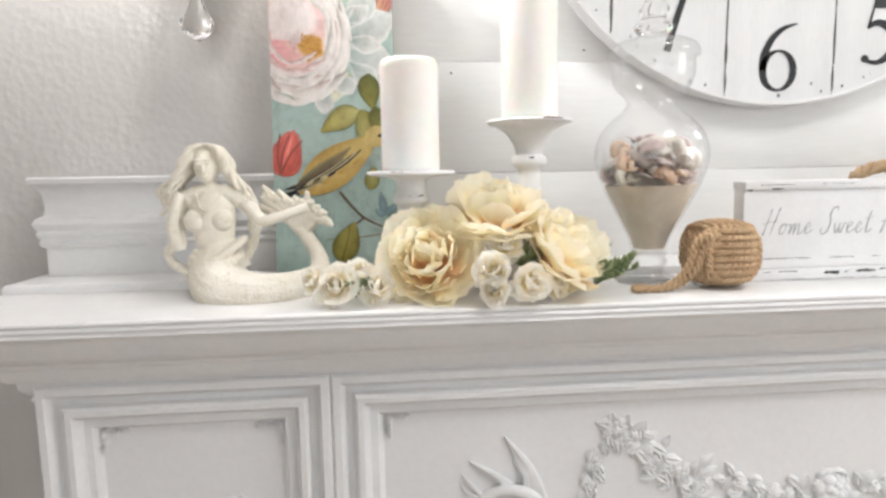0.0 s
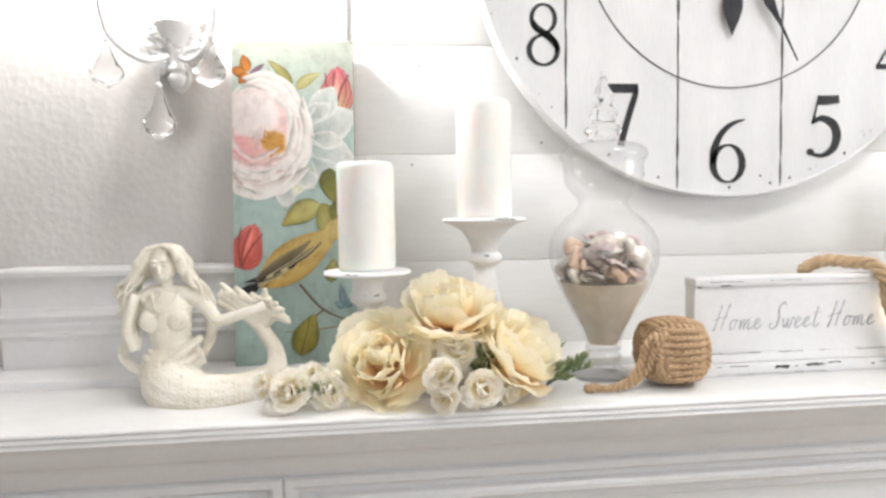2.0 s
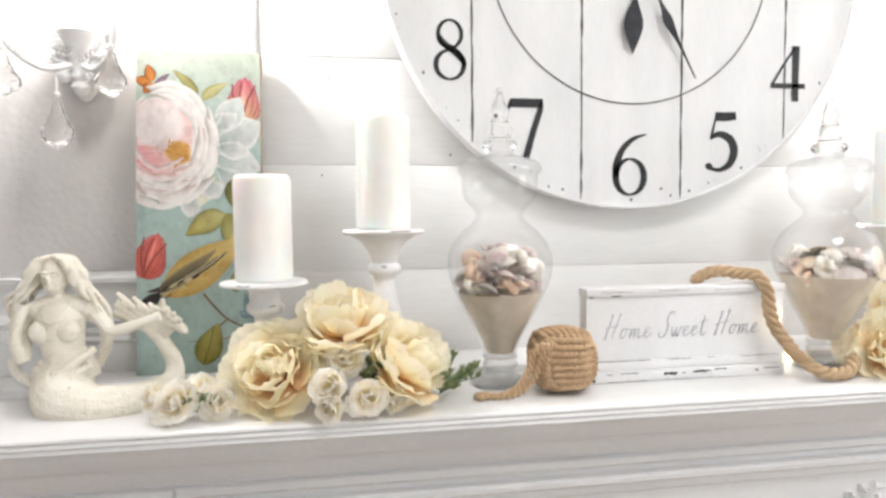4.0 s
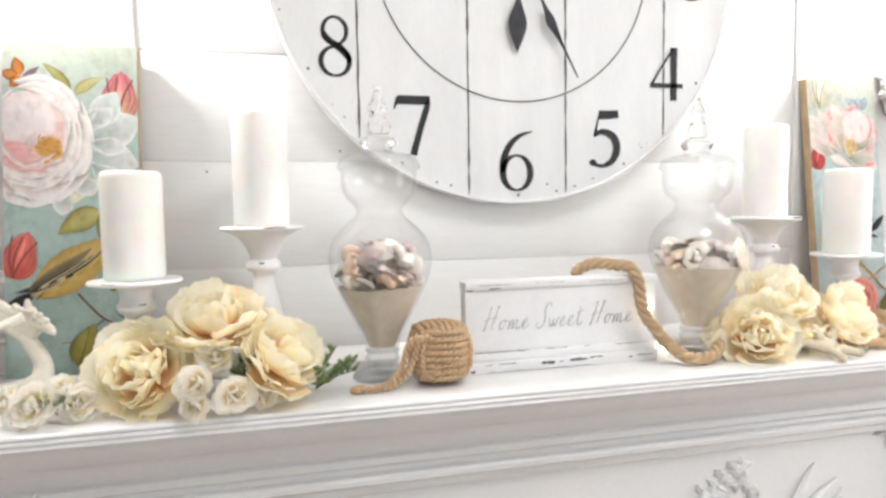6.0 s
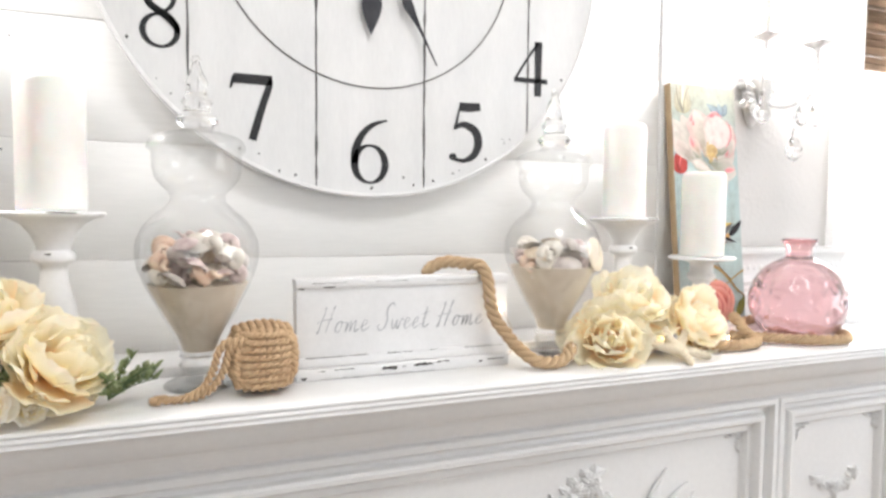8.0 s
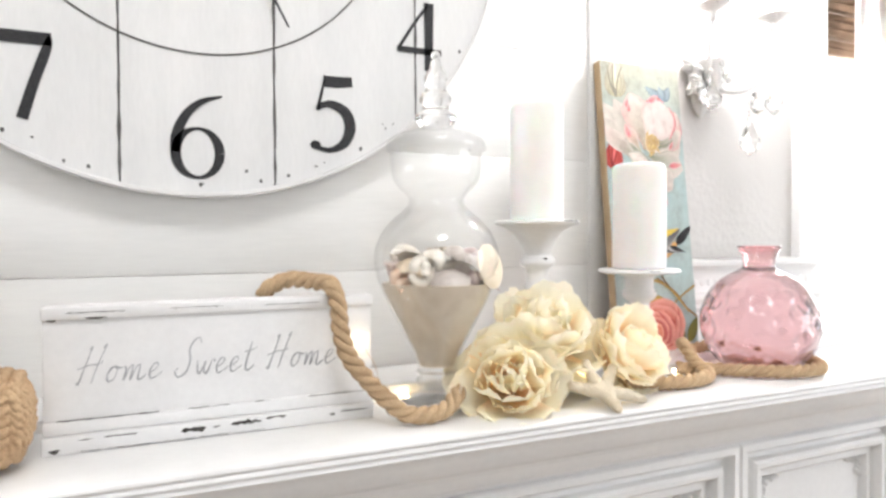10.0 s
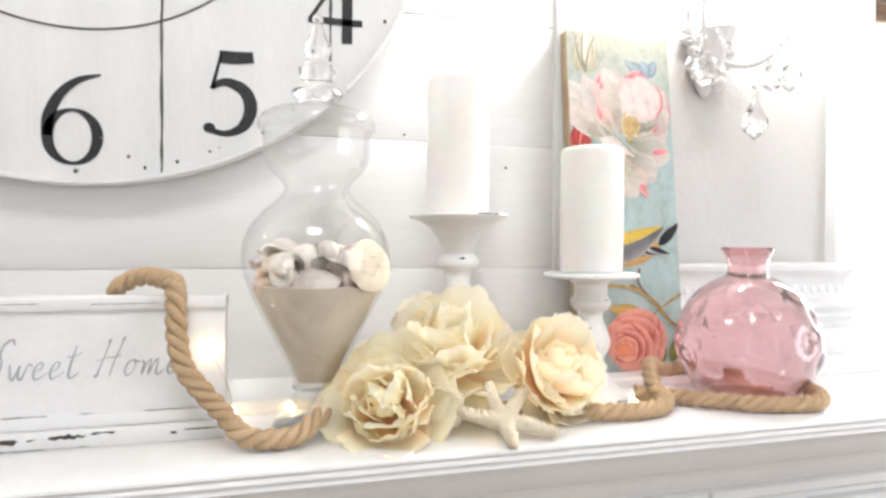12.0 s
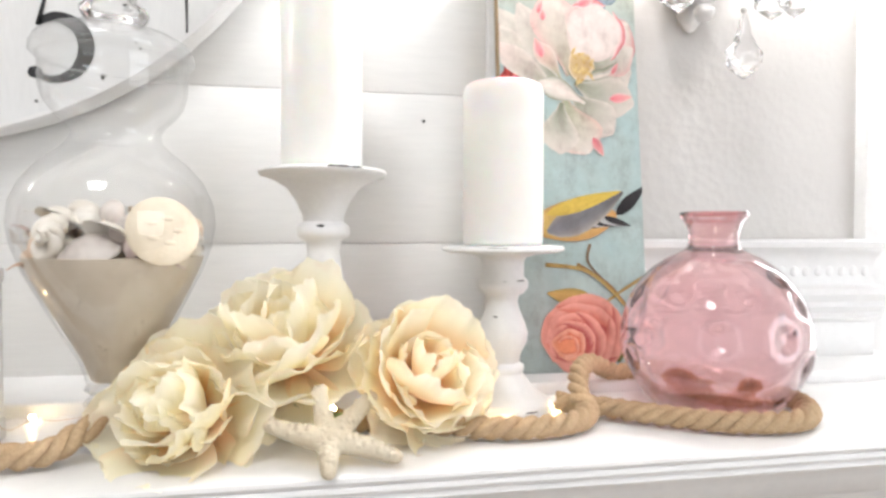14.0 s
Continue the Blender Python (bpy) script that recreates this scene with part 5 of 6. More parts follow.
def jar(x, y, label, fill, seed, heap, mix, size=1.0):
    ob = thing("apothecary_jar", label, "jar", (x, y, TOP), "apothecary jars")
    part("foot", lathe([(max(r - 0.0002, 0), z) for r, z in JAR[:13]] + [(0.0, JAR[12][1])], 56, True), CLEAR, ob, "solid stepped glass foot", sharp=80)
    part("bowl", lathe(JAR[12:], 56, True), GLASS, ob, "clear blown glass bowl on a stepped foot", sharp=80)
    dome = LID[:9]
    lid = part("lid", lathe(dome, 56, True), LIDGLASS, ob, "clear glass lid", sharp=80)
    part("knob", lathe([(0.0, LID[8][1])] + LID[8:], 48, True), SOLID, lid, "solid clear glass knob", sharp=80)
    part("finial", ball(0.006, Matrix.Translation((0, 0, 0.424)), 12, 8), SOLID, lid)
    prof = [(0.0, 0.0475)] + [(JAR[13][0] - 0.003, 0.0475)] + [(r - 0.0032, z) for r, z in JAR[14:] if z < fill - 0.002] + [(np.interp(fill, [z for r, z in JAR[13:20]], [r for r, z in JAR[13:20]]) - 0.0034, fill)]
    rng = random.Random(seed)
    sand = lathe(prof + [(prof[-1][0] * f, fill + 0.003 * rng.uniform(-0.5, 1)) for f in (0.75, 0.5, 0.25)] + [(0.0, fill + 0.003)], 40, True)
    s = tagged(part("sand", sand, SAND), "fine beige sand filling the lower jar", "sand")
    s.location = (x, y, TOP)
    n = 0
    for layer, (z, rr, count) in enumerate(heap):
        for i in range(count):
            a = 2 * math.pi * (i + 0.5 * (layer % 2)) / count + rng.uniform(-0.25, 0.25)
            d = rr * rng.uniform(0.86, 1.0) if count > 2 else rr
            kind, tone = mix[n % len(mix)]
            n += 1
            m = Matrix.Translation((x + d * math.cos(a), y + d * math.sin(a), TOP + z + rng.uniform(-0.003, 0.003))) @ pose(0, 0, 0, rng.uniform(-40, 40), rng.uniform(-24, 24), math.degrees(a) + 90 + rng.uniform(-50, 50)) @ Matrix.Translation((-0.013 if kind == 0 else 0.0, 0, 0)) @ Matrix.Scale(size * rng.uniform(0.85, 1.12), 4)
            o = part("seashell", SHAPES[kind][tone], None, None, at=m)
            tagged(o, TONE[tone] + " " + KIND[kind] + " lying in the glass jar", "seashell", "seashells in the jars")


jar(0.362, 0.782, "clear glass apothecary jar of sand with mauve and tan shells", 0.136, 4, ((0.146, 0.053, 9), (0.148, 0.022, 3), (0.164, 0.054, 8), (0.168, 0.024, 4), (0.184, 0.046, 6), (0.19, 0.018, 2)), ((0, 0), (2, 2), (0, 3), (1, 1), (0, 0), (0, 2), (2, 3), (0, 4), (1, 0), (0, 2)), 1.3)
jar(0.890, 0.774, "clear glass apothecary jar of sand with cream shells", 0.148, 9, ((0.154, 0.056, 9), (0.155, 0.028, 5), (0.166, 0.055, 9), (0.170, 0.028, 5), (0.178, 0.043, 5)), ((0, 2), (2, 2), (0, 3), (0, 2), (1, 2), (0, 4), (0, 2), (2, 3), (0, 0), (1, 1)), 1.35)
sd = lathe([(0.0, 0.0), (0.018, 0.0), (0.0235, 0.001), (0.0245, 0.0022), (0.023, 0.0034), (0.015, 0.0046), (0.0, 0.0052)], 36, True)
for k in range(5):
    a = 2 * math.pi * k / 5
    sd.join(blob((0.009 * math.cos(a), 0.009 * math.sin(a), 0.0046), (0.005, 0.0022, 0.0008), 8, 4))
dollar = part("sand_dollar", sd, DOLLAR, None, at=Matrix.Translation((0.937, 0.727, TOP + 0.168)) @ pose(0, 0, 0, 78, 0, 32) @ Matrix.Scale(1.1, 4))
tagged(dollar, "pale round sand dollar standing against the jar's glass", "sand dollar")

# ---- lettered sign ----
SX0, SX1 = 0.483, 0.801
sign = thing("wooden_sign", "distressed white wooden sign lettered Home Sweet Home in grey script", "sign", Matrix.Translation((SX0, 0.7505, TOP)) @ pose(0, 0, 0, 0, 0, 0.3))
SW = SX1 - SX0
part("panel", box(0, SW, 0.0022, 0.028, 0.0, 0.137, 0.0015), CHALK, sign)
part("top_rail", box(-0.001, SW + 0.001, -0.002, 0.03, 0.127, 0.139, 0.002), CHALK, sign)
part("bottom_rail", box(-0.001, SW + 0.001, -0.003, 0.029, 0.0, 0.0175, 0.0015), CHALK, sign)
part("lower_bead", box(0.0, SW, 0.0, 0.02, 0.0185, 0.0315, 0.0012), CHALK, sign)


SCRIPT = {
    "H": (0.86, (((0.02, 0.05), (0.1, 0.0), (0.2, 0.5), (0.3, 1.0), (0.24, 0.92)), ((0.5, 0.0), (0.58, 0.5), (0.74, 1.05), (0.66, 0.95)), ((-0.02, 0.4), (0.3, 0.5), (0.62, 0.52), (0.72, 0.6)))),
    "S": (0.66, (((0.72, 0.92), (0.62, 1.08), (0.42, 0.95), (0.36, 0.7), (0.46, 0.45), (0.4, 0.1), (0.16, -0.04), (0.0, 0.12), (0.1, 0.22)),)),
    "o": (0.46, (((0.3, 0.42), (0.14, 0.38), (0.04, 0.18), (0.12, 0.0), (0.28, 0.08), (0.34, 0.28), (0.26, 0.42), (0.4, 0.36), (0.5, 0.38)),)),
    "m": (0.78, (((0.02, 0.4), (0.1, 0.3), (0.08, 0.0), (0.2, 0.34), (0.3, 0.4), (0.3, 0.0), (0.42, 0.34), (0.54, 0.4), (0.54, 0.04), (0.64, 0.0), (0.8, 0.12)),)),
    "w": (0.62, (((0.0, 0.4), (0.08, 0.1), (0.18, 0.02), (0.3, 0.38), (0.3, 0.1), (0.42, 0.02), (0.54, 0.4), (0.66, 0.34)),)),
    "e": (0.44, (((0.02, 0.14), (0.24, 0.26), (0.3, 0.4), (0.16, 0.42), (0.06, 0.2), (0.14, 0.0), (0.3, 0.04), (0.48, 0.16)),)),
    "t": (0.44, (((0.2, 0.86), (0.14, 0.4), (0.14, 0.06), (0.26, 0.0), (0.44, 0.14)), ((-0.02, 0.56), (0.18, 0.58), (0.42, 0.66)))),
}
pen, letters = 0.0, []
for ch in "Home Sweet Home":
    if ch == " ":
        pen += 0.42
        continue
    letters.append((ch, pen))
    pen += SCRIPT[ch][0] + 0.06
k = 0.25 / pen
for ch, px in letters:
    g = Geo()
    for line_ in SCRIPT[ch][1]:
        pts = []
        for i, (x, zz) in enumerate(line_):
            down = i and zz < line_[i - 1][1]
            pts.append(((px + x + 0.28 * zz) * k, zz * 0.0345, 0.0015 if down else 0.0008))
        stroke(g, pts, 0.0, 5)
    part("letter", g, GREYTEXT, sign, at=(0.026, 0.0014, 0.065))
rng = random.Random(14)
for x0, x1, z, h, y in ((0.003, 0.012, 0.1265, 0.003, 0.0018), (0.035, 0.055, 0.128, 0.0026, -0.0024), (0.02, 0.07, 0.1335, 0.0012, -0.0024), (0.11, 0.16, 0.134, 0.001, -0.0024), (0.2, 0.26, 0.133, 0.001, -0.0024), (0.01, 0.10, 0.0315, 0.0016, -0.0004), (0.125, 0.165, 0.0312, 0.0012, -0.0004), (0.19, 0.205, 0.0315, 0.001, -0.0004), (0.245, 0.31, 0.031, 0.0011, -0.0004),
                       (0.028, 0.042, 0.013, 0.0016, -0.0034), (0.05, 0.08, 0.0135, 0.0018, -0.0034), (0.004, 0.014, 0.005, 0.006, -0.0034), (0.118, 0.142, 0.0105, 0.006, -0.0034), (0.148, 0.156, 0.011, 0.003, -0.0034), (0.165, 0.197, 0.0115, 0.0055, -0.0034), (0.2, 0.222, 0.0135, 0.003, -0.0034), (0.268, 0.275, 0.009, 0.006, -0.0034), (0.28, 0.312, 0.0115, 0.0016, -0.0034), (0.03, 0.2, 0.002, 0.0008, -0.0034)):
    g = Geo()
    n = max(int((x1 - x0) / 0.0035), 3)
    pts = []
    for i in range(n + 1):
        hh = h * rng.uniform(0.25, 1.0) if 0 < i < n else 0.0002
        zz = z + rng.uniform(-0.2, 0.2) * h
        pts += [(x0 + (x1 - x0) * i / n, y, zz - hh / 2), (x0 + (x1 - x0) * i / n, y, zz + hh / 2)]
    g.add(pts, [(2 * i, 2 * i + 1, 2 * i + 3, 2 * i + 2) for i in range(n)])
    part("worn_mark", g, WORN, sign)

# ---- thick rope laid along the shelf ----


def laid_rope(ob, path, r, pitch, strands=3, segs=8, material=None):
    """Strands laid round one another along a path, each a part."""
    fr = frames_along(path)
    length = [0.0]
    for a, b in zip(path, path[1:]):
        length.append(length[-1] + (b - a).length)
    for k in range(strands):
        line_ = []
        for p, (t, s, u), l in zip(path, fr, length):
            a = 2 * math.pi * (l / pitch + k / strands)
            line_.append(p + (s * math.cos(a) + u * math.sin(a)) * r * 0.56)
        part("strand", tube(line_, r * 0.49, segs), material or ROPE, ob, sharp=80)


rope = thing("rope", "thick tan manila rope curling along the shelf and over the sign", "rope")
RP = smooth([(0.69, 0.812, 1.541), (0.704, 0.807, 1.551), (0.722, 0.798, 1.556), (0.742, 0.776, 1.5535), (0.7545, 0.752, 1.5515), (0.7585, 0.7345, 1.530), (0.760, 0.7305, 1.503), (0.766, 0.724, 1.477), (0.782, 0.72, 1.455), (0.8, 0.718, 1.434), (0.8192, 0.7013, 1.416), (0.8433, 0.6983, 1.411), (0.8692, 0.7013, 1.413),
             (0.8894, 0.7146, 1.424), (0.9105, 0.7397, 1.420), (0.9538, 0.7691, 1.412), (1.0211, 0.7665, 1.411), (1.0884, 0.7409, 1.411), (1.1509, 0.7165, 1.411), (1.2085, 0.7022, 1.411), (1.2537, 0.7065, 1.411), (1.2816, 0.7264, 1.412), (1.2845, 0.7533, 1.422), (1.296, 0.7809, 1.436),
             (1.3239, 0.8178, 1.436), (1.3624, 0.8403, 1.420), (1.4152, 0.8423, 1.424), (1.47, 0.8221, 1.416), (1.4944, 0.7736, 1.411), (1.4894, 0.7236, 1.411), (1.4652, 0.6903, 1.411), (1.4345, 0.6805, 1.411), (1.3864, 0.6894, 1.411), (1.3431, 0.716, 1.411), (1.3047, 0.7485, 1.411), (1.271, 0.7718, 1.411)], 9)
laid_rope(rope, RP, 0.0097, 0.041)
part("frayed_end", blob((0.688, 0.813, 1.540), (0.007, 0.0055, 0.0065), 10, 8), ROPE, rope)

# ---- monkey's-fist ball with a cord loop ----
fist = thing("rope_knot_ball", "jute monkey's-fist knot ball with a cord loop", "rope ball", Matrix.Translation((0.437, 0.729, TOP + 0.0462)) @ pose(0, 0, 0, 0, 0, 4))
RB = 0.0455
for axis in range(3):
    for k in range(8):
        d = (k - 3.5) / 3.5 * 0.76
        pts = []
        for i in range(88):
            a = 2 * math.pi * i / 88
            c, s = math.cos(a), math.sin(a)
            q = (abs(c) ** 3.2 + abs(s) ** 3.2) ** (-1 / 3.2)
            fall = math.sqrt(max(1 - (abs(d) * 0.72) ** 2.4, 0.2))
            u, v = 0.98 * q * c * fall, 0.86 * q * s * fall
            twist = 0.012 * math.sin(a * 11 + k)
            u, v = u * (1 + twist), v * (1 + twist)
            p = {0: (v, -u, d), 1: (d, v, u), 2: (u, d, v)}[axis]
            pts.append(Vector(p) * (RB - 0.0045))
        turn = part("cord_turn", tube(pts, 0.0038, 6, True), CORD, fist, sharp=80)
        fr = frames_along(pts, True)
        for strand in range(2):
            lay = [p + (sd_ * math.cos(w) + up_ * math.sin(w)) * 0.0024 for p, (t_, sd_, up_), w in ((pts[i], fr[i], 2 * math.pi * (i * 14 / 88 + strand / 2)) for i in range(88))]
            part("strand", tube(lay, 0.0028, 6, True), CORD, turn, sharp=80)
loop = Matrix.Translation((0.437, 0.729, TOP + 0.0462)) @ pose(0, 0, 0, 0, 0, 4)
inv = loop.inverted()
for off, lift in ((0.0, 0.0), (0.012, 0.004)):
    pts = smooth([inv @ Vector(p) for p in ((0.408 + off * 0.3, 0.706, 1.466 + lift), (0.396 + off, 0.692, 1.474), (0.384 + off, 0.690, 1.462), (0.377 + off, 0.692, 1.438), (0.364 + off, 0.696, 1.417), (0.342 + off, 0.700, 1.406), (0.320 + off * 0.4, 0.704, 1.4055))], 7)
    laid_rope(fist, pts, 0.0054, 0.016, 2, 7, CORD)
part("loop_end", tube(smooth([inv @ Vector(p) for p in ((0.325, 0.709, 1.4055), (0.314, 0.707, 1.4055), (0.311, 0.703, 1.4055), (0.318, 0.699, 1.4055))], 5), 0.0052, 8), CORD, fist)

# ---- pink bottle ----
pink = thing("glass_bottle", "round pink dimpled glass bottle, empty, standing in a rope ring", "bottle", (1.421, 0.760, TOP))
BP = [(0.0000, 0.004), (0.0300, 0.003), (0.0432, 0.001), (0.0497, 0.002), (0.0562, 0.007), (0.0675, 0.02), (0.0773, 0.036), (0.0834, 0.053), (0.0850, 0.068), (0.0834, 0.084), (0.0781, 0.102), (0.0692, 0.119), (0.0562, 0.134), (0.0424, 0.144), (0.0318, 0.1495), (0.0245, 0.154), (0.0225, 0.16), (0.0228, 0.168), (0.0255, 0.176), (0.0295, 0.1815), (0.0305, 0.184), (0.0295, 0.186), (0.0260, 0.1855)]


def dimples(a, z):
    row = (z - 0.012) / 0.027
    band = math.sin(math.pi * min(max((z - 0.01) / 0.13, 0), 1))
    k = math.cos(9 * a + (math.pi if int(row) % 2 else 0)) * abs(math.sin(math.pi * row)) ** 0.7
    return 1 - 0.085 * band * max(0, k) ** 1.3


fine = []
for p in smooth([(r, 0, z) for r, z in BP], 4):
    fine.append((max(p.x, 0.0), p.z))
part("bottle_body", lathe(fine, 108, True, dimples), PINK, pink, sharp=80)
part("lip", lathe([(0.0262, 0.1845), (0.0305, 0.1845), (0.0312, 0.1862), (0.0302, 0.1882), (0.0262, 0.1882), (0.0255, 0.1862), (0.0262, 0.1845)], 40, True), PINK, pink, "rolled pink glass lip")

# ---- cloth flowers ----


def petal_mesh(material, length, width, cup, ruffle, seed, curl=0.0):
    """One cloth petal: narrow foot, broad wavy lip, cupped across and along."""
    rng = random.Random(seed)
    ph = [rng.uniform(0, 6.28) for _ in range(4)]
    vs, fs, al = [], [], []
    rows, cols = 11, 21
    for i in range(rows):
        s = i / (rows - 1)
        w = 0.5 * width * (0.2 + 0.8 * math.sin(math.pi * 0.5 * min(1, s * 1.25)) ** 0.8)
        for k in range(cols):
            q = 2 * k / (cols - 1) - 1
            lip = 1 - 0.42 * abs(q) ** 2.6 * s + 0.07 * math.sin(3 * q + ph[0]) * s + 0.035 * math.sin(8 * q + ph[1]) * s * s + 0.012 * math.sin(19 * q + ph[2]) * s * s
            x = w * q * (1 - 0.13 * q * q)
            y = length * s * lip
            z = cup * length * (s ** 1.7 * 0.5 + 0.75 * q * q * math.sin(math.pi * min(s * 0.8 + 0.15, 1))) - curl * length * max(0, s - 0.6) ** 2 * 4
            z += ruffle * length * s ** 3 * (math.sin(4.5 * q + ph[2]) * 0.8 + math.sin(10 * q + ph[3]) * 0.4)
            vs.append((x, y, z))
            al.append(float(min(1, s * (0.92 + 0.08 * abs(q)))))
    for i in range(rows - 1):
        for k in range(cols - 1):
            a = i * cols + k
            fs.append((a, a + 1, a + cols + 1, a + cols))
    g = Geo().add(vs, fs)
    g.ink = al
    return mesh_of("petal", g, material, 180)


def frilled_petal(material, length, width, bend, frill, seed):
    """A peony petal: obovate, bowed inward along its length, with a torn, frilled lip."""
    rng = random.Random(seed)
    ph = [rng.uniform(0, 6.28) for _ in range(7)]
    cuts = [(rng.uniform(-0.75, 0.75), rng.uniform(0.04, 0.09), rng.uniform(0.05, 0.15)) for _ in range(3)]
    vs, fs, al = [], [], []
    rows, cols = 13, 25
    for i in range(rows):
        s = i / (rows - 1)
        w = 0.5 * width * (0.16 + 0.84 * math.sin(0.5 * math.pi * min(1, s * 1.3)) ** 0.9) * (1 - 0.16 * max(0, (s - 0.75) / 0.25) ** 2)
        for k in range(cols):
            q = 2 * k / (cols - 1) - 1
            lip = 1 - 0.3 * abs(q) ** 2.8 + frill * (0.6 * math.sin(4 * q + ph[0]) + 0.4 * math.sin(9 * q + ph[1]) + 0.3 * math.sin(23 * q + ph[2]))
            lip -= sum(d * math.exp(-((q - c) / g_) ** 2) for c, g_, d in cuts) * frill * 9
            d = s * (1 + (lip - 1) * s * s)
            a = bend * d
            y, z = length * math.sin(a) / bend, length * (1 - math.cos(a)) / bend
            wave = length * s ** 2.5 * frill * (0.9 * math.sin(3.6 * q + ph[3]) + 0.65 * math.sin(8 * q + ph[4]) + 0.3 * math.sin(17 * q + ph[5]))
            lift = 0.3 * w * q * q * (0.4 + 0.6 * s) + wave
            vs.append((w * q * (1 - 0.12 * q * q), y - lift * math.sin(a), z + lift * math.cos(a)))
            al.append(float(min(1, d)))
    for i in range(rows - 1):
        for k in range(cols - 1):
            a = i * cols + k
            fs.append((a, a + 1, a + cols + 1, a + cols))
    g = Geo().add(vs, fs)
    g.ink = al
    return mesh_of("petal", g, material, 180)


def petal_set(material, r, frill):
    return {"outer": [frilled_petal(material, r * 1.08, r * 1.4, 0.9, frill, s) for s in (1, 2, 3, 4)],
            "mid": [frilled_petal(material, r * 0.94, r * 1.16, 1.1, frill * 1.1, s) for s in (5, 6, 7, 8)],
            "inner": [frilled_petal(material, r * 0.78, r * 0.8, 1.0, frill * 1.2, s) for s in (9, 10, 11, 12)]}


def bloom(name, label, category, group, at, sets, seed, rings, spread=1.0, lift=0.0):
    """rings of (petals, which set, opening angle from the axis, foot offset)."""
    rng = random.Random(seed)
    ob = thing(name, label, category, at, group)
    if lift:
        part("heart", blob((0, 0, 0.014), (0.012, 0.012, 0.018), 16, 12), sets["mid"][0].materials[0], ob, "peach heart")
    for n, which, tilt, foot in rings:
        for k in range(n):
            a = 360 * k / n + rng.uniform(-14, 14) + tilt * 3
            m = pose(0, 0, 0, 0, 0, a) @ Matrix.Translation((0, foot, lift if which == "inner" else 0.0)) @ pose(0, 0, 0, 90 - tilt * spread + rng.uniform(-15, 12), rng.uniform(-13, 13), rng.uniform(-14, 14)) @ Matrix.Scale(rng.uniform(0.78, 1.17), 4)
            part("petal", rng.choice(sets[which]), None, ob, at=m)
    return ob


def facing(x, y, z, way, roll=0.0):
    """A pose whose up axis points along way."""
    q = Vector(way).to_track_quat("Z", "Y")
    return Matrix.Translation((x, y, z)) @ q.to_matrix().to_4x4() @ pose(0, 0, 0, 0, 0, roll)


FULL = ((6, "outer", 112, 0.002), (6, "outer", 94, 0.003), (6, "outer", 78, 0.004), (6, "mid", 64, 0.006), (5, "mid", 50, 0.007), (5, "inner", 40, 0.008), (4, "inner", 22, 0.006))
CUP = ((5, "outer", 112, 0.002), (6, "outer", 92, 0.003), (5, "outer", 76, 0.005), (5, "outer", 62, 0.006), (5, "mid", 48, 0.007), (4, "inner", 30, 0.006))
P1, P2, PW = petal_set(PEONY, 0.064, 0.042), petal_set(BLUSH, 0.063, 0.046), petal_set(WROSE, 0.0225, 0.035)
G1, G2, G3 = "cream peonies by the candles", "blush peonies by the shells", "small ivory roses"
bloom("peony", "cream-yellow cloth peony with a peach heart lying on the shelf", "flower", G1, facing(0.052, 0.722, 1.442, (-0.25, -0.85, 0.5)), P1, 1, FULL, lift=0.011)
bloom("peony", "cream-yellow cloth peony propped above the others", "flower", G1, facing(0.138, 0.742, 1.487, (-0.1, -0.35, 0.93)), P1, 2, CUP, lift=0.011)
bloom("peony", "cream-yellow cloth peony turned to its side", "flower", G1, facing(0.206, 0.712, 1.447, (0.6, -0.5, 0.6)), P1, 3, CUP, lift=0.011)
bloom("peony", "blush and cream cloth peony lying low on the shelf", "flower", G2, facing(0.9596, 0.7218, 1.427, (-0.3, -0.8, 0.5)), P2, 4, FULL, lift=0.011)
bloom("peony", "blush and cream cloth peony propped in the middle", "flower", G2, facing(1.0284, 0.7588, 1.462, (-0.1, -0.5, 0.85)) @ Matrix.Scale(1.12, 4), P2, 5, CUP, lift=0.011)
bloom("peony", "blush and cream cloth peony leaning on the candle holder", "flower", G2, facing(1.1326, 0.7352, 1.442, (0.35, -0.75, 0.5)), P2, 6, CUP, lift=0.011)
SMALL = ((5, "outer", 112, 0.002), (5, "outer", 90, 0.002), (5, "outer", 72, 0.003), (5, "mid", 58, 0.003), (4, "mid", 44, 0.003), (4, "inner", 32, 0.003))
for i, (x, y, z, w, s) in enumerate(((0.140, 0.690, 1.466, (0.1, -0.8, 0.6), 1.0), (0.121, 0.655, 1.443, (-0.3, -0.9, 0.35), 1.0), (0.163, 0.654, 1.427, (0.2, -0.95, 0.3), 1.05), (0.118, 0.648, 1.420, (-0.2, -0.95, 0.1), 0.8), (0.195, 0.668, 1.418, (0.5, -0.8, 0.2), 0.7),
                                     (-0.066, 0.684, 1.424, (-0.1, -0.9, 0.4), 1.1), (-0.018, 0.692, 1.420, (0.3, -0.8, 0.45), 1.0), (-0.038, 0.702, 1.434, (0.0, -0.6, 0.8), 0.9), (-0.093, 0.696, 1.430, (-0.6, -0.6, 0.5), 0.75), (-0.045, 0.705, 1.420, (0.3, -0.4, 0.8), 0.7))):
    bloom("ivory_rose", "small ivory cloth rose with a pale yellow heart", "flower", G3, facing(x, y, z, w) @ Matrix.Scale(s, 4), PW, 20 + i, SMALL)


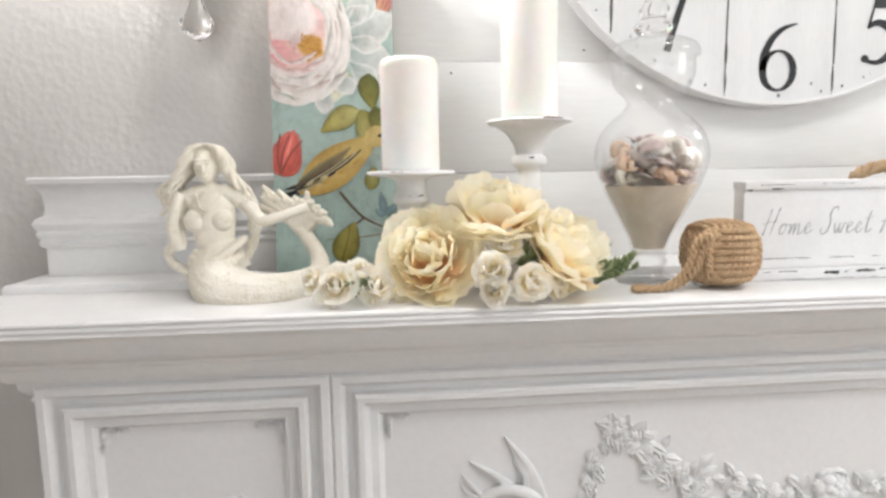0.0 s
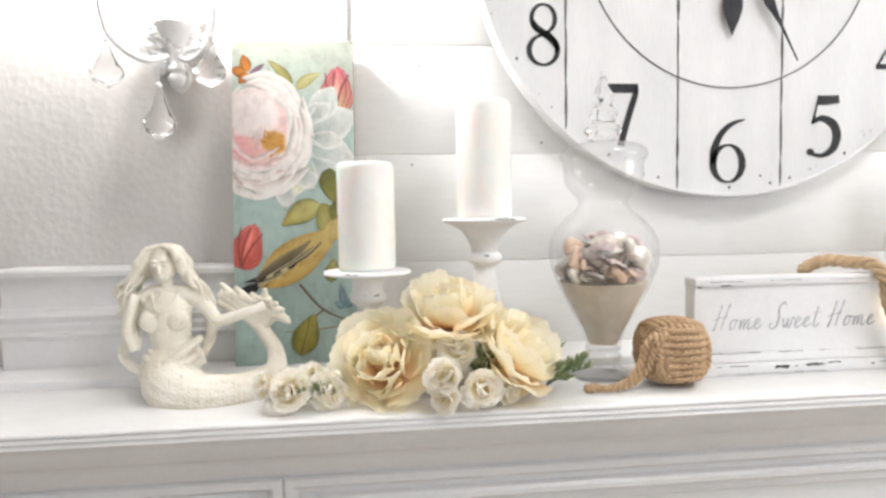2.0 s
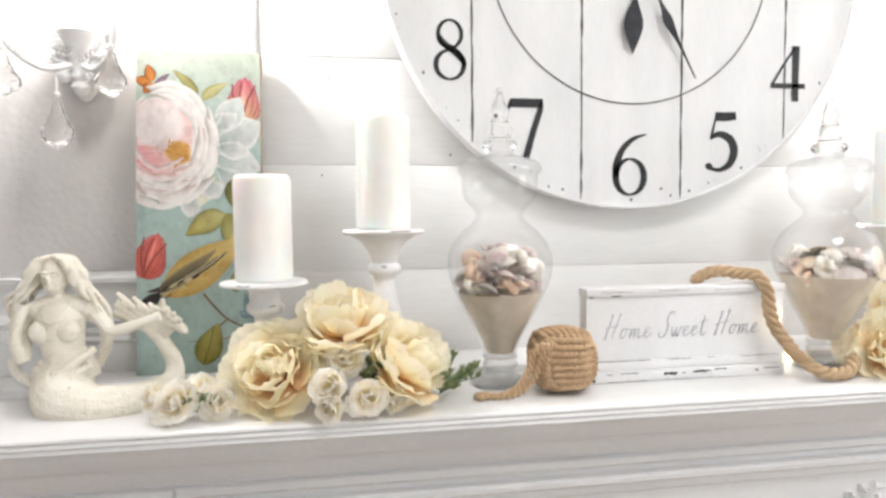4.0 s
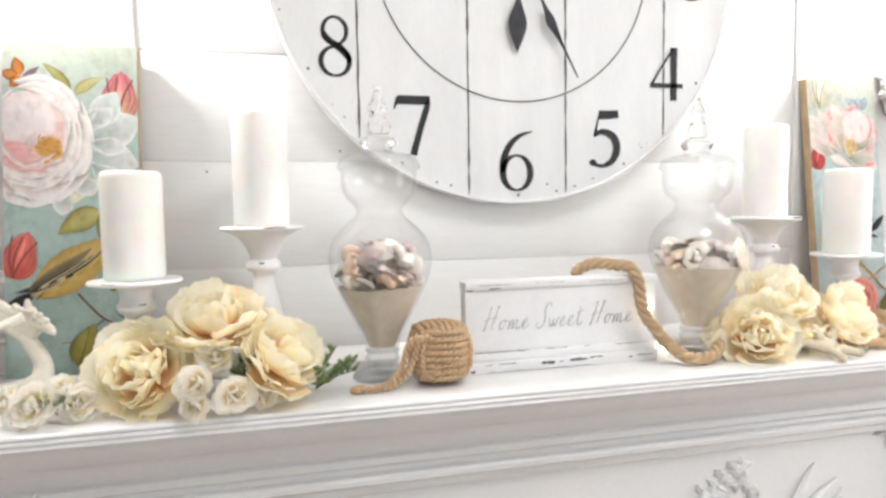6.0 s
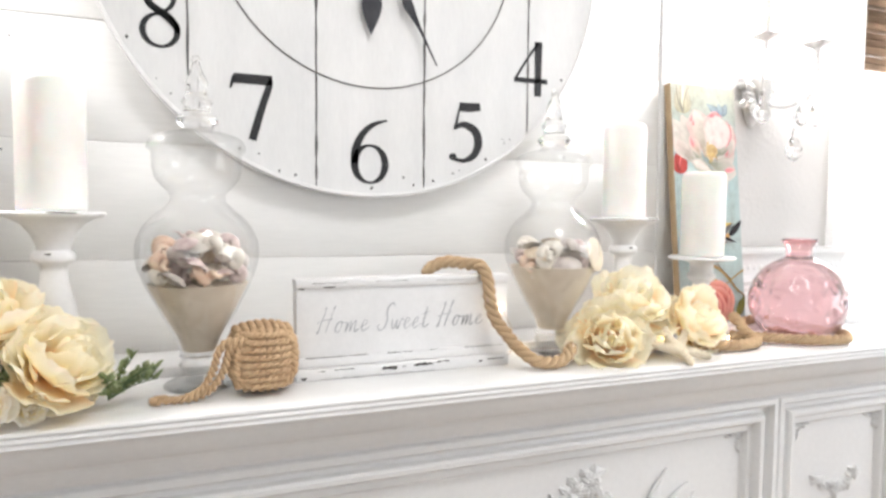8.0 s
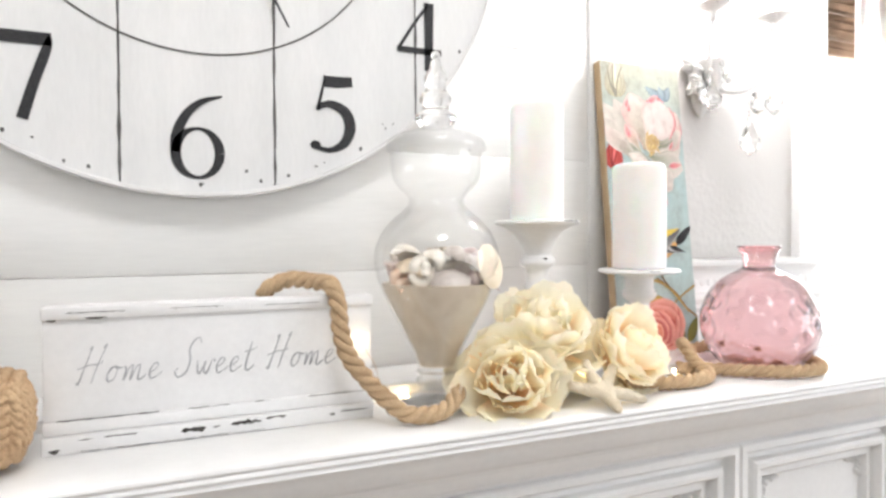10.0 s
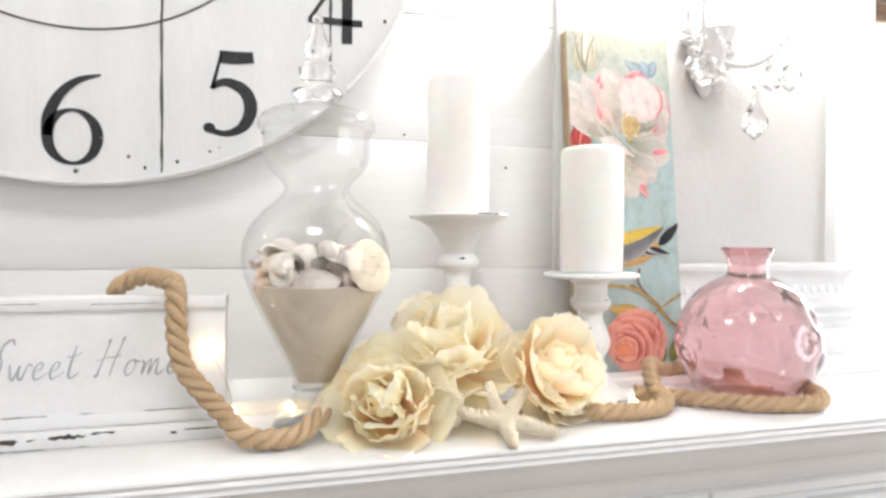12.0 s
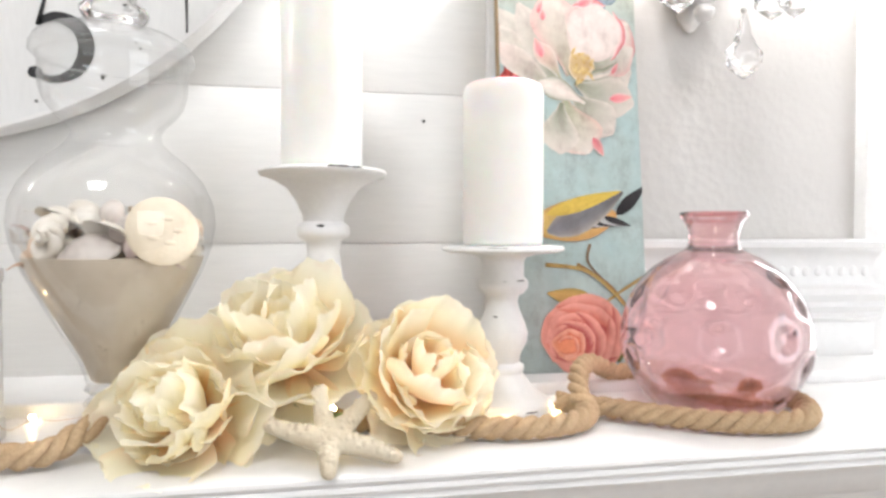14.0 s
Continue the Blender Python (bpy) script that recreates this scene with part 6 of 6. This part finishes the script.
def sprig(label, at, n, spread, seed, size=0.013, lean=(1, 0, 0.5)):
    """Stems that fan out, set with small oval leaves."""
    rng = random.Random(seed)
    ob = thing("leaf_sprig", label, "leaves", at)
    lm = petal_mesh(LEAF, size, size * 0.62, 0.25, 0.03, seed)
    for k in range(n):
        d = (Vector(lean) + Vector((rng.uniform(-1, 1), rng.uniform(-0.8, 0.6), rng.uniform(-0.3, 0.7))) * 0.7).normalized()
        l = spread * rng.uniform(0.6, 1.0)
        path = smooth([(0, 0, 0.004), tuple(d * l * 0.5 + Vector((0, 0, 0.006))), tuple(d * l)], 4)
        path = [Vector((p.x, p.y, max(p.z, at[2] * 0 + 0.003))) for p in path]
        part("stem", tube(path, 0.0009, 5), STEM, ob)
        for i, p in enumerate(path[2:]):
            for sgn in (-1, 1):
                m = Matrix.Translation(p) @ d.to_track_quat("Y", "Z").to_matrix().to_4x4() @ pose(0, 0, 0, rng.uniform(-10, 50), rng.uniform(-50, 50), sgn * rng.uniform(25, 70)) @ Matrix.Scale(rng.uniform(0.7, 1.15), 4)
                part("leaf", lm, None, ob, at=m)
    return ob


sprig("small green leafy sprig tucked under the peony", (0.262, 0.722, TOP + 0.003), 9, 0.068, 31, 0.0135, (0.75, -0.1, 0.42))
sprig("pale green leaf tips by the small roses", (-0.045, 0.70, TOP + 0.003), 4, 0.045, 33, 0.013, (0.3, -0.5, 0.3))
sprig("dark green leaves between the peony and roses", (0.165, 0.70, TOP + 0.028), 5, 0.04, 35, 0.016, (0.4, -0.4, 0.3))
sprig("olive leaves under the blush peonies", (1.0499, 0.7454, TOP + 0.008), 4, 0.035, 37, 0.014, (0.3, -0.6, 0.1))

# ---- starfish ----
star = Geo()
rng = random.Random(19)
for deg, reach, up in ((-98, 0.034, -0.002), (-20, 0.056, -0.002), (42, 0.046, 0.022), (104, 0.04, 0.024), (168, 0.05, 0.01)):
    a = math.radians(deg)
    bend = rng.uniform(-0.12, 0.12)
    pts = smooth([(0, 0, 0.002), (0.45 * reach * math.cos(a), 0.45 * reach * math.sin(a), 0.002 + 0.3 * up), (reach * math.cos(a + bend), reach * math.sin(a + bend), up)], 6)
    star.join(tube(pts, lambda s: 0.0125 - 0.0062 * s ** 0.7, 12))
    star.join(blob(tuple(pts[-1]), (0.0062, 0.0062, 0.0052), 10, 8))
    for i in range(26):
        f = rng.uniform(0.12, 0.98)
        p = pts[min(int(f * len(pts)), len(pts) - 1)]
        q = rng.uniform(-1, 1)
        r = 0.0125 - 0.0062 * f ** 0.7
        k = rng.uniform(0.0016, 0.0027)
        star.join(blob((p.x - r * 0.95 * q * math.sin(a), p.y + r * 0.95 * q * math.cos(a), p.z + r * 0.95 * math.sqrt(max(0, 1 - q * q))), (k, k, k), 6, 4))
star.join(blob((0, 0, 0.003), (0.0165, 0.0165, 0.0105)))
st = new("starfish", mesh_of("starfish", star, STAR, 180))
st.matrix_basis = Matrix.Translation((1.0634, 0.6758, 1.4165)) @ pose(0, 0, 0, 20, 0, 4) @ Matrix.Scale(0.87, 4)
rm = st.modifiers.new("fuse", "REMESH")
rm.mode, rm.voxel_size, rm.use_smooth_shade = "VOXEL", 0.0009, True
tagged(st, "knobbly tan dried starfish leaning on the peonies", "starfish")

# ---- figurine: one plain cast piece ----


def figurine():
    g = Geo()
    u, v = 0.00079, 0.00071

    def P(px, py, d=0.0):
        return ((px - 335) * u, d, (692 - py) * v)

    def rod(pts, radii, segs=10):
        path = smooth([P(*p) for p in pts], 5)
        g.join(tube(path, lambda s: np.interp(s, np.linspace(0, 1, len(radii)), radii), segs))

    g.join(blob(P(325, 449, -0.004), (0.0158, 0.0185, 0.0215), 20, 16))
    g.join(blob(P(325, 466, -0.008), (0.0105, 0.0125, 0.011), 16, 12))
    g.join(blob(P(325, 454, -0.0228), (0.0026, 0.0042, 0.0056), 10, 8))
    g.join(blob(P(325, 464, -0.0212), (0.005, 0.003, 0.0017), 8, 6))
    g.join(blob(P(325, 468.5, -0.0205), (0.004, 0.003, 0.0018), 8, 6))
    for sx in (-8.5, 8.5):
        g.join(blob(P(325 + sx, 446, -0.0205), (0.004, 0.0028, 0.0018), 8, 6))
        g.join(blob(P(325 + sx, 439, -0.0208), (0.005, 0.003, 0.0014), 8, 6))
    rod([(326, 472), (328, 490), (330, 505)], [0.0088, 0.0085, 0.012], 16)
    rod([(288, 512, 0.0), (306, 502, 0.0), (331, 499, 0.001), (356, 502, 0.0), (378, 511, 0.0)], [0.0105, 0.012, 0.011, 0.012, 0.0105], 16)
    rod([(331, 498), (330, 525, -0.001), (330, 560, -0.001), (332, 590, 0), (338, 615, 0), (340, 640, 0)], [0.014, 0.0295, 0.0275, 0.0245, 0.031, 0.037], 24)
    for sx in (-21, 21):
        g.join(blob(P(329 + sx, 548, -0.02), (0.0148, 0.0125, 0.0145), 18, 14))
    rod([(308, 500, -0.012), (318, 522, -0.028), (329, 530, -0.031), (340, 522, -0.028), (350, 500, -0.012)], [0.0011] * 5, 6)
    g.join(blob(P(291, 511), (0.0125, 0.0125, 0.0125), 16, 12))
    g.join(blob(P(375, 510), (0.0125, 0.0125, 0.0125), 16, 12))
    # arms
    rod([(288, 508), (272, 540, -0.004), (278, 585, -0.012), (276, 600, -0.014)], [0.011, 0.0095, 0.0085, 0.0075])
    rod([(276, 600, -0.014), (272, 560, -0.024), (282, 520, -0.026), (286, 500, -0.02)], [0.008, 0.0075, 0.006, 0.007])
    rod([(376, 508), (396, 535, -0.004), (412, 552, -0.008), (440, 546, -0.01), (470, 535, -0.008), (488, 528, -0.006)], [0.0115, 0.0095, 0.008, 0.0075, 0.006, 0.007])
    # tail along the base, then up to the fin
    rod([(338, 620), (336, 645, -0.01), (345, 668, -0.03), (390, 682, -0.045), (440, 682, -0.04), (480, 672, -0.02), (500, 655, 0.01), (496, 625, 0.03), (480, 595, 0.035), (468, 572, 0.035)],
        [0.031, 0.037, 0.037, 0.031, 0.027, 0.021, 0.0145, 0.0115, 0.010, 0.010], 16)
    tips = ((394, 530, 0.036), (400, 510, 0.033), (405, 488, 0.03), (418, 506, 0.029), (431, 497, 0.027), (447, 514, 0.025), (460, 508, 0.023), (472, 516, 0.02), (484, 500, 0.018), (492, 521, 0.018), (504, 528, 0.017), (516, 542, 0.014), (526, 566, 0.01))
    for k, (tx, ty, td) in enumerate(tips):
        f = k / (len(tips) - 1)
        rod([(468 + 6 * f, 582, 0.035), (444 + 52 * f, 552 - 14 * math.sin(math.pi * f), 0.033 - 0.006 * f), (tx, ty, td)], [0.007, 0.0085, 0.0028], 10)
        if k:
            ux, uy, ud = tips[k - 1]
            rod([(468 + 6 * f, 582, 0.037), (446 + 50 * f, 554 - 14 * math.sin(math.pi * f), 0.035 - 0.006 * f), (0.5 * (tx + ux), 0.5 * (ty + uy) + 8, 0.5 * (td + ud) + 0.002)], [0.007, 0.0085, 0.0058], 10)
    # sash and hips
    rod([(292, 628, -0.012), (320, 640, -0.03), (350, 632, -0.032), (382, 612, -0.02)], [0.006, 0.008, 0.008, 0.006])
    rod([(300, 606, -0.012), (325, 618, -0.026), (356, 608, -0.024), (376, 590, -0.01)], [0.004, 0.005, 0.005, 0.004])
    rod([(296, 616, -0.016), (318, 628, -0.034), (340, 622, -0.038), (362, 604, -0.03), (384, 584, -0.01)], [0.005, 0.006, 0.007, 0.006, 0.005])
    g.join(blob(P(338, 620, -0.04), (0.006, 0.005, 0.006)))
    # wavy hair in locks
    rng_ = random.Random(6)

    def lock(pts, r, wave, n=22):
        path = smooth([P(*p) for p in pts], 6)
        ph, fq = rng_.uniform(0, 6.28), rng_.uniform(1.6, 2.6)
        for k, p in enumerate(path):
            s = k / (len(path) - 1)
            p.x += wave * math.sin(ph + 6.28 * fq * s) * min(1, 2 * s)
            p.y += wave * math.cos(ph + 6.28 * fq * s) * min(1, 2 * s)
        g.join(tube(path, lambda s: r * (0.75 + 0.4 * math.sin(math.pi * min(1, s * 1.1))) * (1 - 0.75 * max(0, s - 0.6) / 0.4), 8))

    for k in range(26):
        d = -0.013 + 0.036 * (k % 13) / 12
        e = rng_.uniform(-9, 9)
        o = rng_.uniform(0, 9)
        lock([(322, 411, d * 0.6), (308 - o * 0.5, 417 + 0.2 * o, d - 0.003), (301 - o, 436, d - 0.002), (296 - 1.2 * o, 456, d), (284 - 1.5 * o + e * 0.4, 474, d + 0.002), (268 - o + e, 490 + e, d + 0.002), (262 - o + 1.4 * e, 508 + 2 * e, d)], 0.0039, 0.0034)
        lock([(324, 411, d * 0.6), (340 + o * 0.5, 417 + 0.2 * o, d - 0.003), (347 + o, 436, d - 0.002), (351 + 1.2 * o, 456, d), (358 + 1.3 * o + e * 0.4, 474, d + 0.002), (372 + o + e, 490 + e, d + 0.002), (382 + o + e, 508 + 1.6 * e, d + 0.004)], 0.0039, 0.0034)
    for k in range(9):
        e = rng_.uniform(-7, 7)
        lock([(292, 450, 0.012), (266 + e, 476, 0.014), (247 + e, 498, 0.012), (256 + e, 522, 0.01), (248 + e * 1.4, 542, 0.008)], 0.0036, 0.0024)
        lock([(365, 470, 0.018), (384 + e * 0.6, 510, 0.022), (392 + e * 0.7, 548, 0.02), (388 + e * 0.7, 590, 0.018), (380 + e * 0.6, 628, 0.012)], 0.004, 0.002)
    for k in range(7):
        e = rng_.uniform(-5, 5)
        lock([(280, 575, 0.004), (258 + e, 596, 0.004), (254 + e, 618, 0.002), (272 + e, 636, -0.004), (290 + e, 648, -0.012), (284 + e, 660, -0.016)], 0.0034, 0.0024)
    g.join(blob(P(324, 432, 0.006), (0.02, 0.02, 0.0155), 18, 14))
    return g


fig = mesh_of("mermaid_figurine", figurine(), RESIN, 180)
fo = new("mermaid_figurine", fig)
fo.matrix_basis = Matrix.Translation((-0.229, 0.79, TOP - 0.0005))
rm = fo.modifiers.new("fuse", "REMESH")
rm.mode, rm.voxel_size, rm.use_smooth_shade = "VOXEL", 0.0008, True
sm = fo.modifiers.new("soften", "SMOOTH")
sm.factor, sm.iterations = 0.5, 1
tagged(fo, "cream weathered resin mermaid figurine sitting on the shelf", "figurine")

# ---- crystal wall sconces ----


def kite_drop(w, l, t):
    """A cut drop: faceted pear with a scalloped lower edge and a pointed tip."""
    vs, fs = [], []
    prof = [(0.0, 0.0, 0.35), (0.1, 0.13, 0.8), (0.3, 0.2, 0.9), (0.45, 0.32, 1), (0.6, 0.5, 1), (0.74, 0.49, 1), (0.84, 0.4, 0.9), (0.93, 0.2, 0.6), (1.0, 0.0, 0.2)]
    n = 10
    for i, (s, r, k) in enumerate(prof):
        for j in range(n):
            a = 2 * math.pi * (j + 0.5 * (i % 2)) / n
            q = 1.0 + (0.07 if i in (4, 6) else 0) * (1 if j % 2 else -1)
            vs.append((w * r * q * math.cos(a), t * r * math.sin(a) * k, -l * s))
    for i in range(len(prof) - 1):
        for j in range(n):
            k = (j + 1) % n
            fs += [(i * n + j, i * n + k, (i + 1) * n + k), (i * n + j, (i + 1) * n + k, (i + 1) * n + j)]
    return Geo().add(vs, fs)


def sconce(x, label, turn, lit):
    ob = thing("wall_sconce", label, "wall lamp", Matrix.Translation((x, BACK, 1.842)) @ pose(0, 0, 0, 0, 0, turn), "crystal wall sconces")
    plate = Geo()
    rng = random.Random(12)
    plate.join(blob((0, -0.006, 0.09), (0.03, 0.012, 0.1), 16, 12))
    pb = part("backplate", plate, METALW, ob, "antique white leafy backplate")
    for k in range(20):
        a = rng.uniform(0, 2 * math.pi)
        lf = Geo()
        carved_leaf(lf, 0.02 * math.cos(a), 0.085 + 0.06 * math.sin(a), rng.uniform(0.02, 0.034), a + rng.uniform(-0.5, 0.5), -0.008, 0.3)
        part("leaf", lf, METALW, pb)
    stem = part("stem", lathe([(0.0, -0.004), (0.008, -0.002), (0.0125, 0.006), (0.0128, 0.01), (0.009, 0.016), (0.0125, 0.02), (0.0135, 0.024), (0.0095, 0.029), (0.0105, 0.04), (0.014, 0.055), (0.02, 0.07), (0.027, 0.084), (0.03, 0.09), (0.022, 0.092), (0.012, 0.1)], 24), METALW, ob, "turned stem with a ball at its foot", at=(0.003, -0.034, 0.0), sharp=60)
    for ang, l, x0, z0 in ((3.5, 0.05, -0.008, 0.045), (2.9, 0.058, -0.012, 0.05), (2.45, 0.046, -0.014, 0.062), (-0.35, 0.05, 0.008, 0.045), (0.25, 0.058, 0.012, 0.05), (0.7, 0.046, 0.014, 0.062), (1.9, 0.04, -0.01, 0.075), (1.25, 0.04, 0.01, 0.075), (4.1, 0.026, -0.006, 0.036), (5.3, 0.026, 0.006, 0.036)):
        lf = Geo()
        carved_leaf(lf, x0, z0, l * 0.62, ang, -0.022, 0.4)
        for f in (0.45, 0.75):
            lf.join(blob((x0 + 0.62 * l * f * math.cos(ang), -0.028, z0 + 0.62 * l * f * math.sin(ang) + 0.003), (0.008, 0.006, 0.005), 8, 6))
        part("leaf", lf, METALW, stem, at=(-0.003, 0.034, 0.0))
    part("button", lathe([(0.0, 0.0), (0.011, 0.0), (0.012, 0.003), (0.009, 0.006), (0.0, 0.007)], 16), METALW, ob, at=pose(-0.021, -0.03, 0.026, 90))
    for sx in (-1, 1):
        arm = smooth([(0.0, -0.03, 0.045), (0.035 * sx, -0.062, 0.03), (0.066 * sx, -0.09, 0.05), (0.078 * sx, -0.102, 0.09), (0.074 * sx, -0.105, 0.14)], 6)
        part("arm", tube(arm, lambda s: 0.0052 - 0.002 * s, 9), METALW, ob)
        at = (0.074 * sx, -0.105, 0.0)
        part("drip_pan", lathe([(0.004, 0.132), (0.008, 0.138), (0.007, 0.146), (0.012, 0.152), (0.027, 0.159), (0.029, 0.1615), (0.012, 0.159), (0.011, 0.165)], 24), METALW, ob, at=at, sharp=60)
        part("candle_sleeve", lathe([(0.0105, 0.165), (0.0105, 0.245), (0.0, 0.246)], 18), WAX, ob, at=at)
        b = part("bulb", lathe([(0.006, 0.247), (0.0105, 0.256), (0.0135, 0.27), (0.012, 0.286), (0.006, 0.304), (0.0, 0.314)], 18, True), BULB, ob, "lit flame-shaped bulb", at=at, sharp=80)
        swag = smooth([(0.0, -0.06, 0.06), (0.03 * sx, -0.1, 0.035), (0.06 * sx, -0.112, 0.06), (0.074 * sx, -0.11, 0.13)], 5)
        for i, p in enumerate(swag):
            part("bead", BEAD, None, ob, at=p)
    for px, py, ztop, l, w in ((-0.073, -0.1, 0.045, 0.065, 0.05), (0.002, -0.115, -0.022, 0.075, 0.047), (0.063, -0.08, 0.048, 0.062, 0.048), (0.073, -0.106, 0.05, 0.07, 0.044)):
        d = part("crystal_drop", kite_drop(w * 0.98, l, 0.019), CRYSTAL, ob, "faceted clear crystal drop", at=(px, py, ztop), sharp=5)
        part("link", Geo().join(ball(0.0042, Matrix.Translation((0, 0, 0.004)), 8, 6)).join(tube([Vector((0, 0, 0.006)), Vector((0, 0, 0.028))], 0.0009, 5)), METALW, d)
    return ob


BEAD = mesh_of("bead", ball(0.0042, None, 8, 6), CRYSTAL, 5)
for x, turn, lab in ((-0.262, 0, "lit antique white wall sconce with crystal drops on the greige wall"), (1.527, 0, "lit antique white wall sconce with crystal drops beside the window")):
    sconce(x, lab, turn, True)

# ---- string of small warm lights ----
string = thing("fairy_lights", "string of tiny warm lights on copper wire along the shelf", "string lights")
LP = [(0.787, 0.7455, 1.486), (0.804, 0.742, 1.452), (0.8085, 0.762, 1.412), (0.8075, 0.8148, 1.406), (0.8115, 0.8146, 1.405), (0.8288, 0.8089, 1.404), (0.8654, 0.8235, 1.404), (0.925, 0.8052, 1.404), (0.9826, 0.793, 1.404), (1.0403, 0.7327, 1.428), (1.0644, 0.7138, 1.43), (1.1172, 0.7678, 1.404), (1.1749, 0.7555, 1.404), (1.2076, 0.7463, 1.404), (1.2422, 0.7429, 1.404), (1.273, 0.7817, 1.404), (1.2806, 0.8115, 1.404)]
part("wire", tube(smooth(LP, 5), 0.00025, 5), WIRE, string)
for p in ((0.787, 0.7455, 1.486), (0.8058, 0.8148, 1.4065), (0.8654, 0.8235, 1.4045), (1.0644, 0.7138, 1.4305), (1.2076, 0.7463, 1.4045), (1.273, 0.7817, 1.4045)):
    part("led", blob((0, 0, 0), (0.0028, 0.002, 0.002), 8, 6), LED, string, "glowing warm bead", at=p)
